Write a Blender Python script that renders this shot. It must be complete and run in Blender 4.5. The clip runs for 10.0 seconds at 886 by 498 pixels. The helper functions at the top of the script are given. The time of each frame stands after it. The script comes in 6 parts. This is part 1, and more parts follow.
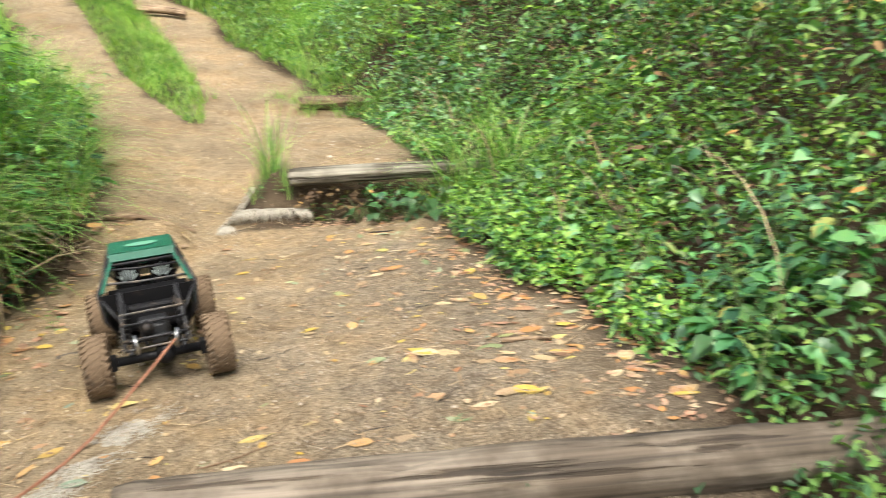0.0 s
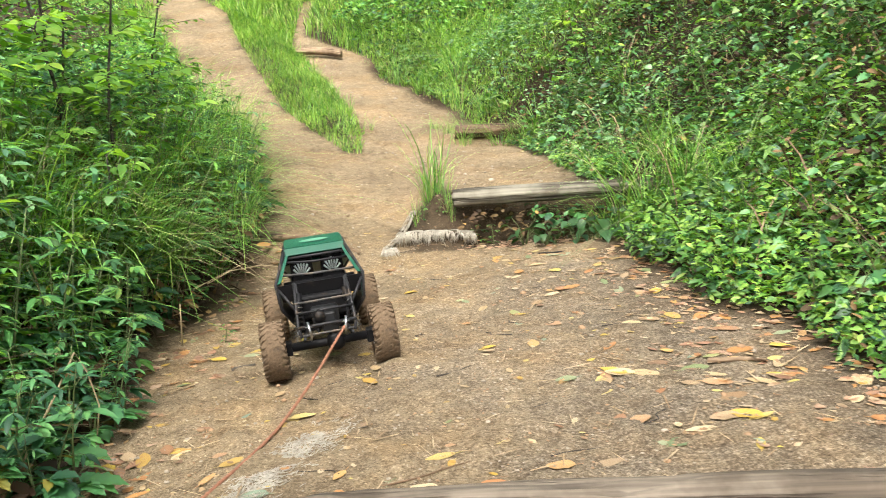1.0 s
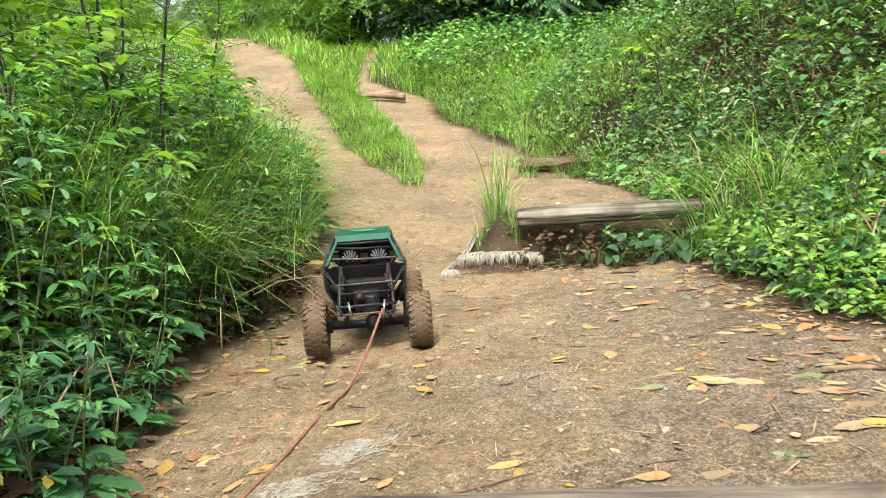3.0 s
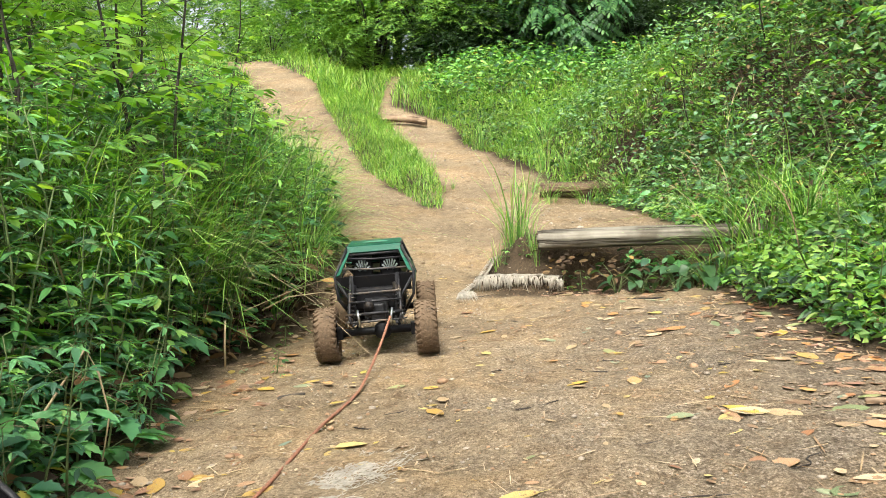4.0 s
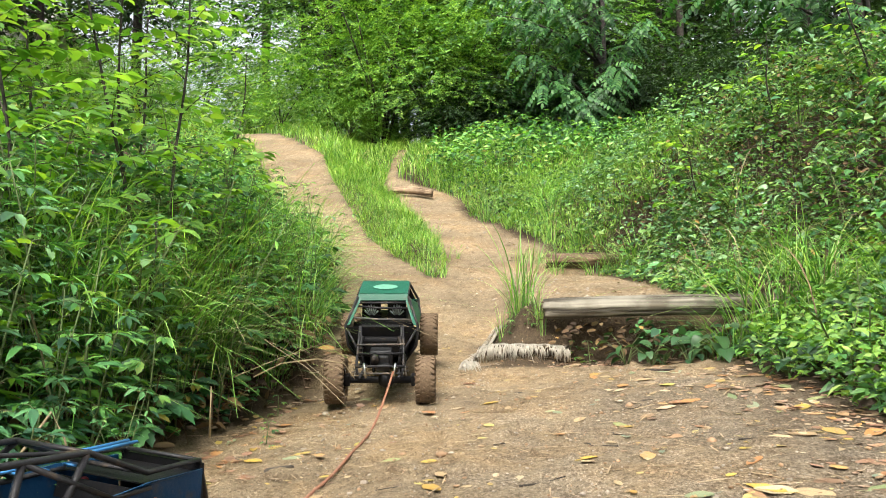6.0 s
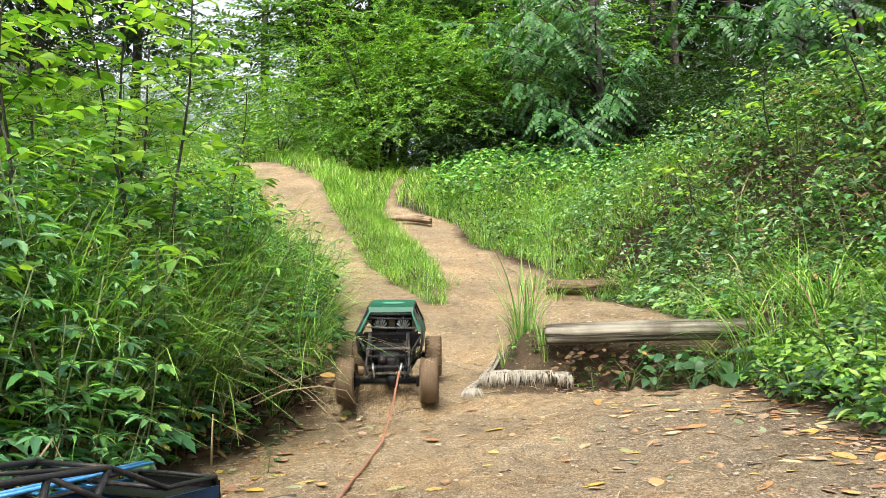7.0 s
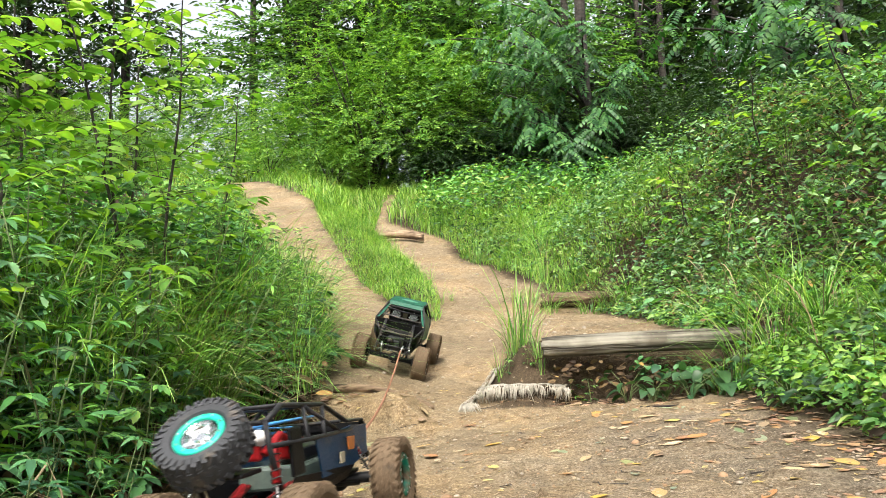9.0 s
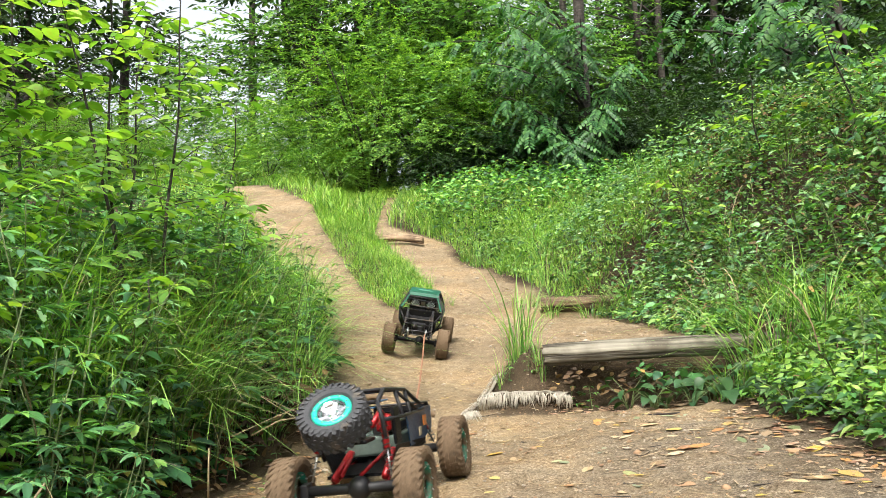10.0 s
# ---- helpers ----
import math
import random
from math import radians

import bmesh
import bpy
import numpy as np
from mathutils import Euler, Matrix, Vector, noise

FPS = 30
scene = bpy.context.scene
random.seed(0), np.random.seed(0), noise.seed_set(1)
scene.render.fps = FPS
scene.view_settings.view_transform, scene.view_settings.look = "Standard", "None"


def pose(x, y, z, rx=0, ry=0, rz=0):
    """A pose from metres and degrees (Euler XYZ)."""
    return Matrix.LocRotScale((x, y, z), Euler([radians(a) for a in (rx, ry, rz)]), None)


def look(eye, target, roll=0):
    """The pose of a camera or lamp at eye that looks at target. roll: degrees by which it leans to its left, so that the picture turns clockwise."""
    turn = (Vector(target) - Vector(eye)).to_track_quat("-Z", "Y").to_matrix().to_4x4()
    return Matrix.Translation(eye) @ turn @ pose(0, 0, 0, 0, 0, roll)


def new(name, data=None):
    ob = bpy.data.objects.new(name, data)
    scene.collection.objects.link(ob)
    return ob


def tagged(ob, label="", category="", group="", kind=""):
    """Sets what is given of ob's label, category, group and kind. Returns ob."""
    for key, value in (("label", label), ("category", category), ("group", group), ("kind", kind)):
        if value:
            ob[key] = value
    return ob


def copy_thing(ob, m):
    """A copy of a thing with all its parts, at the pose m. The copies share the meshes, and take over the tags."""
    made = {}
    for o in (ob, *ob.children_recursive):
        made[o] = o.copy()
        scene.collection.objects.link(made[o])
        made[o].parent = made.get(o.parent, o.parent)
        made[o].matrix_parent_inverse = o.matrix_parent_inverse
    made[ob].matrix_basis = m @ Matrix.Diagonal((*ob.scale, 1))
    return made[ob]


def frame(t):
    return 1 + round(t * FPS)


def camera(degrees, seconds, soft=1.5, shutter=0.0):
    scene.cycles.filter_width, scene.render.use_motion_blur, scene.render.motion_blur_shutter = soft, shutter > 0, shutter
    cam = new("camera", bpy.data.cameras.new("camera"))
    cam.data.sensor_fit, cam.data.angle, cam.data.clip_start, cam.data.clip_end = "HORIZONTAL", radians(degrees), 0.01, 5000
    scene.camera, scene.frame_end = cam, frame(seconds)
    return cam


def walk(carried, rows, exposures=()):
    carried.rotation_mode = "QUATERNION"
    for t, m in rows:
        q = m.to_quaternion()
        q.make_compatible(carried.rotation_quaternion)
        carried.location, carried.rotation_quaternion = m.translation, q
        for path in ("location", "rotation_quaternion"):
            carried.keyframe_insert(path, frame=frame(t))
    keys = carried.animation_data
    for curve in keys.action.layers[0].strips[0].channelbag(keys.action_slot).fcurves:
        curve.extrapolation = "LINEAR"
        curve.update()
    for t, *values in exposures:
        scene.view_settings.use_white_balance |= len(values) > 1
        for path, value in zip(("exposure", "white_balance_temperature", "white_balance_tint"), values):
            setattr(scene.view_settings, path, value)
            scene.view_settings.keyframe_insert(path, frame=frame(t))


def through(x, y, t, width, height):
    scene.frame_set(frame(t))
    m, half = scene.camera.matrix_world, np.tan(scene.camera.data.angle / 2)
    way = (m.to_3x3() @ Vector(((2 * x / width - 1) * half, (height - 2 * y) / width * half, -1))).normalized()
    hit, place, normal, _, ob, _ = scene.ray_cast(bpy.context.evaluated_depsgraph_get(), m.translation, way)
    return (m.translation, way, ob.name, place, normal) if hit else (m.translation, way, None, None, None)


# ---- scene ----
cam = camera(56.3, 10.0, soft=0.8, shutter=0.55)
PATH = [
    (-0.1, (0.004, 0.018, 0.620), (0.515, 1.898, 0.164), -1.5),
    (0, (-0.004, 0.033, 0.611), (0.456, 1.927, 0.165), -1.7),
    (0.1, (-0.012, 0.048, 0.602), (0.408, 1.951, 0.166), -1.9),
    (0.2, (-0.024, 0.069, 0.589), (0.337, 1.987, 0.168), -2.2),
    (0.3, (-0.035, 0.089, 0.577), (0.272, 2.019, 0.169), -2.5),
    (0.5, (-0.052, 0.119, 0.558), (0.173, 2.069, 0.171), -2.8),
    (1, (-0.083, 0.161, 0.524), (0.056, 2.128, 0.191), -3.2),
    (1.5, (-0.096, 0.207, 0.488), (-0.001, 2.182, 0.185), -3.4),
    (2, (-0.092, 0.238, 0.443), (-0.02, 2.216, 0.152), -3.5),
    (2.5, (-0.084, 0.285, 0.4), (-0.043, 2.269, 0.157), -3.4),
    (3, (-0.084, 0.325, 0.38), (-0.085, 2.316, 0.193), -3.1),
    (4.5, (-0.074, 0.43, 0.331), (-0.131, 2.428, 0.249), -1.3),
    (5, (-0.068, 0.447, 0.32), (-0.124, 2.446, 0.284), -0.8),
    (6.5, (-0.077, 0.489, 0.323), (-0.128, 2.486, 0.427), -1.4),
    (7, (-0.083, 0.489, 0.317), (-0.13, 2.485, 0.448), -1.5),
    (7.5, (-0.086, 0.486, 0.304), (-0.122, 2.481, 0.45), -1.8),
    (8, (-0.085, 0.488, 0.298), (-0.113, 2.482, 0.452), -2.1),
    (8.5, (-0.085, 0.496, 0.304), (-0.111, 2.489, 0.469), -2.5),
    (9, (-0.091, 0.497, 0.312), (-0.116, 2.489, 0.482), -2.7),
    (9.5, (-0.093, 0.501, 0.323), (-0.118, 2.494, 0.496), -2.9),
    (10, (-0.09, 0.504, 0.331), (-0.115, 2.496, 0.504), -3.0),
]
walk(cam, [(t, look(eye, target, roll)) for t, eye, target, roll in PATH])

# ---- world and light: bright overcast, light from high behind ----
SUN_EL, SUN_AZ = 58, 195     # degrees; azimuth clockwise from +y
world = bpy.data.worlds.new("sky")
scene.world = world
world.use_nodes = True
sky = world.node_tree.nodes.new("ShaderNodeTexSky")
sky.sky_type, sky.sun_disc = "NISHITA", False
sky.sun_elevation, sky.sun_rotation = radians(SUN_EL), radians(SUN_AZ)
sky.air_density, sky.dust_density, sky.ozone_density = 1.0, 6.0, 1.0
back = world.node_tree.nodes["Background"]
pale = world.node_tree.nodes.new("ShaderNodeHueSaturation")
pale.inputs["Saturation"].default_value = .32      # thin high cloud
world.node_tree.links.new(sky.outputs["Color"], pale.inputs["Color"])
world.node_tree.links.new(pale.outputs["Color"], back.inputs["Color"])
back.inputs["Strength"].default_value = 0.15
sun = new("sun", bpy.data.lights.new("sun", "SUN"))
sun.data.energy, sun.data.angle, sun.data.color = 2.1, radians(28), (1.0, .94, .82)
sun.matrix_world = look((0, 0, 0), (-math.sin(radians(SUN_AZ)) * math.cos(radians(SUN_EL)), -math.cos(radians(SUN_AZ)) * math.cos(radians(SUN_EL)), -math.sin(radians(SUN_EL))))
scene.view_settings.exposure = 1.43


# ---- materials ----
def material(name):
    m = bpy.data.materials.new(name)
    m.use_nodes = True
    return m, m.node_tree.nodes, m.node_tree.links, m.node_tree.nodes["Principled BSDF"]


def ramp(nodes, stops):
    r = nodes.new("ShaderNodeValToRGB")
    while len(r.color_ramp.elements) < len(stops):
        r.color_ramp.elements.new(.5)
    for e, (p, c) in zip(r.color_ramp.elements, stops):
        e.position, e.color = p, (*c, 1)
    return r


def noise_tex(nodes, links, scale, detail=5, coords="Object", rough=.6):
    co, n = nodes.new("ShaderNodeTexCoord"), nodes.new("ShaderNodeTexNoise")
    n.inputs["Scale"].default_value, n.inputs["Detail"].default_value, n.inputs["Roughness"].default_value = scale, detail, rough
    links.new(co.outputs[coords], n.inputs["Vector"])
    return n


def mix(nodes, links, fac, a, b, blend="MIX"):
    m = nodes.new("ShaderNodeMix")
    m.data_type, m.blend_type = "RGBA", blend
    for socket, v in ((m.inputs[0], fac), (m.inputs[6], a), (m.inputs[7], b)):
        if hasattr(v, "is_output"):
            links.new(v, socket)
        elif isinstance(v, (int, float)):
            socket.default_value = v
        else:
            socket.default_value = (*v, 1)
    return m.outputs[2]


def bump(nodes, links, bsdf, height, strength=.4, distance=.004):
    b = nodes.new("ShaderNodeBump")
    b.inputs["Strength"].default_value, b.inputs["Distance"].default_value = strength, distance
    links.new(height, b.inputs["Height"])
    links.new(b.outputs["Normal"], bsdf.inputs["Normal"])


def leaf_material(name, dark, mid, light, through=.42, gloss=.42, spots=(.30, .22, .04)):
    """Thin green blades: each one its own tone, light shining through."""
    m, n, l, p = material(name)
    geo = n.new("ShaderNodeNewGeometry")
    deep = tuple(.70 * c for c in dark)
    r = ramp(n, [(0, deep), (.22, dark), (.5, mid), (.93, light), (1, spots)])
    l.new(geo.outputs["Random Per Island"], r.inputs["Fac"])
    patch = noise_tex(n, l, 2.2, 3)
    tone = ramp(n, [(.3, (.52, .58, .48)), (.7, (1.25, 1.2, 1.05))])
    l.new(patch.outputs["Fac"], tone.inputs["Fac"])
    c = mix(n, l, 1.0, r.outputs["Color"], tone.outputs["Color"], "MULTIPLY")
    fine = noise_tex(n, l, 90, 3)
    c = mix(n, l, .25, c, fine.outputs["Color"], "OVERLAY")
    l.new(c, p.inputs["Base Color"])
    p.inputs["Roughness"].default_value = gloss + .06
    p.inputs["Specular IOR Level"].default_value = .42
    t = n.new("ShaderNodeBsdfTranslucent")
    warm = mix(n, l, 1.0, c, (1.25, 1.35, .45), "MULTIPLY")
    l.new(warm, t.inputs["Color"])
    s = n.new("ShaderNodeMixShader")
    s.inputs[0].default_value = .8 * through
    l.new(p.outputs[0], s.inputs[1])
    l.new(t.outputs[0], s.inputs[2])
    l.new(s.outputs[0], n["Material Output"].inputs["Surface"])
    return m


def plain(name, colour, rough=.5, metal=0.0, vary=.25, scale=60, relief=.15, second=None):
    """Base colour with two scales of wear and a fine relief."""
    m, n, l, p = material(name)
    a, b = noise_tex(n, l, scale, 6), noise_tex(n, l, scale / 7, 3)
    low = tuple(c * (1 - vary) for c in colour)
    r = ramp(n, [(.3, low), (.7, tuple(min(1, c * (1 + vary)) for c in colour))])
    l.new(a.outputs["Fac"], r.inputs["Fac"])
    w = ramp(n, [(.48, (0, 0, 0)), (.62, (1, 1, 1))])
    l.new(b.outputs["Fac"], w.inputs["Fac"])
    c = mix(n, l, w.outputs["Color"], r.outputs["Color"], second or tuple(c * .8 for c in colour))
    l.new(c, p.inputs["Base Color"])
    p.inputs["Roughness"].default_value, p.inputs["Metallic"].default_value = rough, metal
    if relief:
        bump(n, l, p, a.outputs["Fac"], relief, .002)
    return m


def soil_material():
    m, n, l, p = material("trail_soil")
    bare = n.new("ShaderNodeAttribute")
    bare.attribute_name = "bare"
    sand = n.new("ShaderNodeAttribute")
    sand.attribute_name = "sand"
    a, b, c3 = noise_tex(n, l, 160, 8, rough=.75), noise_tex(n, l, 9, 5), noise_tex(n, l, 1.7, 4)
    ochre = ramp(n, [(.30, (.115, .080, .046)), (.5, (.240, .190, .122)), (.70, (.38, .315, .225))])
    grit = ramp(n, [(.34, (.075, .060, .042)), (.5, (.188, .156, .112)), (.66, (.41, .36, .29))])
    humus_and_shade = ramp(n, [(.3, (.018, .012, .008)), (.6, (.050, .033, .019)), (.8, (.105, .070, .040))])
    for r in (ochre, grit, humus_and_shade):
        l.new(a.outputs["Fac"], r.inputs["Fac"])
    f = n.new("ShaderNodeMath")
    f.operation, f.use_clamp = "MULTIPLY_ADD", True
    l.new(b.outputs["Fac"], f.inputs[0])
    f.inputs[1].default_value = 2.2
    s = n.new("ShaderNodeMath")
    s.operation = "MULTIPLY_ADD"
    l.new(sand.outputs["Fac"], s.inputs[0])
    s.inputs[1].default_value, s.inputs[2].default_value = 1.5, -1.75
    l.new(s.outputs[0], f.inputs[2])
    c = mix(n, l, f.outputs[0], ochre.outputs["Color"], grit.outputs["Color"])
    tone = ramp(n, [(.32, (.70, .68, .67)), (.66, (1.22, 1.2, 1.18))])
    l.new(c3.outputs["Fac"], tone.inputs["Fac"])
    c = mix(n, l, 1.0, c, tone.outputs["Color"], "MULTIPLY")
    blot = noise_tex(n, l, 26, 8, rough=.8)
    bl = ramp(n, [(.36, (.55, .51, .47)), (.51, (1, 1, 1)), (.66, (1.38, 1.37, 1.35))])
    l.new(blot.outputs["Fac"], bl.inputs["Fac"])
    c = mix(n, l, .8, c, bl.outputs["Color"], "MULTIPLY")
    # dark tone: humus on the banks, painted shade under the middle log
    c = mix(n, l, bare.outputs["Fac"], humus_and_shade.outputs["Color"], c)
    v = n.new("ShaderNodeTexVoronoi")
    v.inputs["Scale"].default_value = 380
    co = n.new("ShaderNodeTexCoord")
    l.new(co.outputs["Object"], v.inputs["Vector"])
    speck = ramp(n, [(.0, (1.7, 1.65, 1.55)), (.22, (1, 1, 1)), (.6, (1, 1, 1)), (.9, (.55, .53, .50))])
    l.new(v.outputs["Distance"], speck.inputs["Fac"])
    c = mix(n, l, .85, c, speck.outputs["Color"], "MULTIPLY")
    # each sand grain its own tone, and some dark or whitish coarse ones
    grain = ramp(n, [(.0, (.45, .42, .39)), (.16, (.80, .79, .78)), (.72, (1.0, 1.0, 1.0)), (.92, (1.2, 1.2, 1.21)), (1, (1.6, 1.6, 1.6))])
    sep = n.new("ShaderNodeSeparateColor")
    l.new(v.outputs["Color"], sep.inputs["Color"])
    l.new(sep.outputs[0], grain.inputs["Fac"])
    c = mix(n, l, .75, c, grain.outputs["Color"], "MULTIPLY")
    rust = noise_tex(n, l, 3.3, 6, rough=.7)
    rr = ramp(n, [(.47, (1, 1, 1)), (.60, (1.03, .96, .86))])
    l.new(rust.outputs["Fac"], rr.inputs["Fac"])
    c = mix(n, l, bare.outputs["Fac"], c, mix(n, l, 1.0, c, rr.outputs["Color"], "MULTIPLY"))
    l.new(c, p.inputs["Base Color"])
    p.inputs["Roughness"].default_value = .93
    p.inputs["Specular IOR Level"].default_value = .2
    h = mix(n, l, .5, a.outputs["Fac"], v.outputs["Distance"])
    h = mix(n, l, .45, h, blot.outputs["Fac"])
    bump(n, l, p, h, .9, .010)
    return m


def wood_material(name, dark, light, grain=55):
    m, n, l, p = material(name)
    co, mp = n.new("ShaderNodeTexCoord"), n.new("ShaderNodeMapping")
    mp.inputs["Scale"].default_value = (1.6, grain, grain)
    l.new(co.outputs["Object"], mp.inputs["Vector"])
    t = n.new("ShaderNodeTexNoise")
    t.inputs["Scale"].default_value, t.inputs["Detail"].default_value = 1.6, 8
    l.new(mp.outputs[0], t.inputs["Vector"])
    r = ramp(n, [(.34, dark), (.5, tuple((a + b) / 2 for a, b in zip(dark, light))), (.68, light)])
    l.new(t.outputs["Fac"], r.inputs["Fac"])
    stain = noise_tex(n, l, 7, 5)
    w = ramp(n, [(.42, (.45, .40, .34)), (.62, (1.1, 1.08, 1.05))])
    l.new(stain.outputs["Fac"], w.inputs["Fac"])
    c = mix(n, l, .85, r.outputs["Color"], w.outputs["Color"], "MULTIPLY")
    mc = n.new("ShaderNodeMapping")
    mc.inputs["Scale"].default_value = (1.6, 48, 48)
    l.new(co.outputs["Object"], mc.inputs["Vector"])
    k = n.new("ShaderNodeTexNoise")
    k.inputs["Scale"].default_value, k.inputs["Detail"].default_value, k.inputs["Roughness"].default_value = 1.0, 4, .55
    l.new(mc.outputs[0], k.inputs["Vector"])
    crack = ramp(n, [(.36, (.16, .13, .10)), (.41, (.45, .40, .34)), (.45, (1, 1, 1)), (1, (1, 1, 1))])
    l.new(k.outputs["Fac"], crack.inputs["Fac"])
    c = mix(n, l, .9, c, crack.outputs["Color"], "MULTIPLY")
    l.new(c, p.inputs["Base Color"])
    p.inputs["Roughness"].default_value = .85
    bump(n, l, p, mix(n, l, .6, t.outputs["Fac"], crack.outputs["Color"]), .9, .007)
    return m


SOIL = soil_material()
HERB = leaf_material("herb_leaf", (0.041, 0.135, 0.056), (0.110, 0.316, 0.090), (0.310, 0.584, 0.147), .38)
# darker, bluer copy of the herb leaf, with bank shade in its colour
HERB_SHADE = leaf_material("herb_leaf_shade_tone", (0.036, 0.122, 0.068), (0.078, 0.245, 0.100), (0.165, 0.385, 0.146), .35, .38)
YOUNG = leaf_material("sapling_leaf", (0.120, 0.280, 0.048), (0.205, 0.410, 0.066), (0.340, 0.520, 0.105), .58, .4, (0.351, 0.524, 0.099))
GRASS = leaf_material("grass_blade", (0.088, 0.235, 0.058), (0.195, 0.420, 0.092), (0.430, 0.640, 0.215), .45, .42, (0.600, 0.548, 0.372))
MEADOW = leaf_material("meadow_grass", (0.100, 0.240, 0.052), (0.205, 0.410, 0.078), (0.400, 0.580, 0.165), .45, .5, (0.472, 0.399, 0.249))
VINE = leaf_material("vine_leaf", (0.032, 0.098, 0.036), (0.078, 0.198, 0.058), (0.215, 0.370, 0.105), .38, .42, (0.28, 0.36, 0.11))
# pale leaves; the bluish sky sheen is partly put into the base colour
PALE_SHEEN_LEAF = leaf_material("pale_sheen_leaf", (0.072, 0.185, 0.100), (0.150, 0.320, 0.165), (0.255, 0.440, 0.235), .30, .28, (.24, .33, .17))
DEAD = leaf_material("dead_leaf", (.040, .024, .014), (.105, .064, .034), (.24, .155, .075), .15, .75, (.38, .22, .07))
BROAD = leaf_material("broad_leaf", (0.022, 0.068, 0.030), (0.038, 0.104, 0.042), (0.068, 0.148, 0.060), .3, .36, (.085, .185, .06))
SHRUB = leaf_material("shrub_leaf", (0.084, 0.221, 0.049), (0.170, 0.362, 0.070), (0.319, 0.502, 0.104), .45, .45, (0.225, 0.411, 0.092))
ROBINIA = leaf_material("robinia_leaf", (0.025, 0.100, 0.032), (0.046, 0.155, 0.046), (0.095, 0.225, 0.066), .4, .45, (0.085, 0.208, 0.058))
# leaf colour kept near black: the shade inside the wood is painted in
FOREST_SHADE = leaf_material("forest_leaf_shade_tone", (0.014, 0.038, 0.020), (0.028, 0.065, 0.031), (0.055, 0.106, 0.042), .35, .5, (0.055, 0.106, 0.042))
UPPER = leaf_material("upper_shrub_leaf", (0.050, 0.140, 0.045), (0.105, 0.245, 0.068), (0.200, 0.370, 0.100), .45, .45, (0.200, 0.370, 0.100))
BARK = wood_material("bark", (.020, .016, .013), (.062, .052, .042), 18)
STEM = plain("green_stem", (.10, .14, .045), .7, vary=.35)
DRY_STEM = plain("dry_brown_stem", (.15, .095, .055), .85, vary=.4)
STRAW = plain("dry_stalk", (.30, .235, .135), .8, vary=.3)
LOG_GREY = wood_material("weathered_log", (.080, .066, .050), (.22, .185, .145))
LOG_PALE = wood_material("pale_log", (.075, .070, .055), (.25, .235, .19))
LOG_BROWN = wood_material("old_log", (.13, .085, .05), (.34, .25, .165))
LOG_ROT = wood_material("rotten_log", (.035, .022, .014), (.17, .115, .07))
FIBRE = plain("bleached_fibre", (.40, .37, .31), .95, vary=.25, scale=120, relief=.4)
STONE = plain("pebble", (.33, .28, .22), .9, vary=.4, scale=90)


# ---- mesh helpers ----
def part(name, bm, mat, parent=None, label="", smooth_faces=True):
    me = bpy.data.meshes.new(name)
    bm.to_mesh(me)
    bm.free()
    me.materials.append(mat)
    if smooth_faces:
        me.polygons.foreach_set("use_smooth", [True] * len(me.polygons))
    ob = new(name, me)
    ob.parent = parent
    return tagged(ob, label)


def array_mesh(name, v, f, mat, parent=None, smooth_faces=True):
    """One mesh from arrays: v (n, 3) and f (m, 3 or 4)."""
    me = bpy.data.meshes.new(name)
    v, f = np.ascontiguousarray(v, np.float32), np.ascontiguousarray(f, np.int32)
    me.vertices.add(len(v))
    me.vertices.foreach_set("co", v.ravel())
    me.loops.add(f.size)
    me.loops.foreach_set("vertex_index", f.ravel())
    me.polygons.add(len(f))
    me.polygons.foreach_set("loop_start", np.arange(0, f.size, f.shape[1], dtype=np.int32))
    me.update(calc_edges=True)
    if smooth_faces:
        me.polygons.foreach_set("use_smooth", np.ones(len(f), bool))
    me.materials.append(mat)
    ob = new(name, me)
    ob.parent = parent
    return ob


def thing(name, label, category, group="", kind="", at=(0, 0, 0)):
    ob = new(name)
    ob.location = at
    ob.empty_display_size = .05
    return tagged(ob, label, category, group, kind)


def box(bm, size, centre, m=None, bevel=0.0):
    r = bmesh.ops.create_cube(bm, size=1)
    vs = r["verts"]
    bmesh.ops.scale(bm, vec=size, verts=vs)
    if bevel:
        es = list({e for v in vs for e in v.link_edges})
        b = bmesh.ops.bevel(bm, geom=es, offset=bevel, segments=2, affect="EDGES", profile=.5)
        vs = list({v for f in b["faces"] for v in f.verts} | {v for v in vs if v.is_valid})
    bmesh.ops.transform(bm, matrix=(Matrix.Translation(centre) @ (m or Matrix())), verts=vs)
    return vs


def tube(bm, pts, r, segs=8, closed_ends=True):
    """A round bar along the points; r one number or one for each point."""
    pts = [Vector(p) for p in pts]
    rs = r if isinstance(r, (list, tuple)) else [r] * len(pts)
    rings, n = [], None
    for i, p in enumerate(pts):
        d = (pts[min(i + 1, len(pts) - 1)] - pts[max(i - 1, 0)]).normalized()
        if n is None:
            n = d.orthogonal().normalized()
        n = (n - d * n.dot(d)).normalized()
        b = d.cross(n)
        rings.append([bm.verts.new(p + rs[i] * (math.cos(a) * n + math.sin(a) * b)) for a in [2 * math.pi * k / segs for k in range(segs)]])
    for a, b in zip(rings, rings[1:]):
        for k in range(segs):
            bm.faces.new((a[k], a[(k + 1) % segs], b[(k + 1) % segs], b[k]))
    if closed_ends:
        bm.faces.new(rings[0][::-1])
        bm.faces.new(rings[-1])


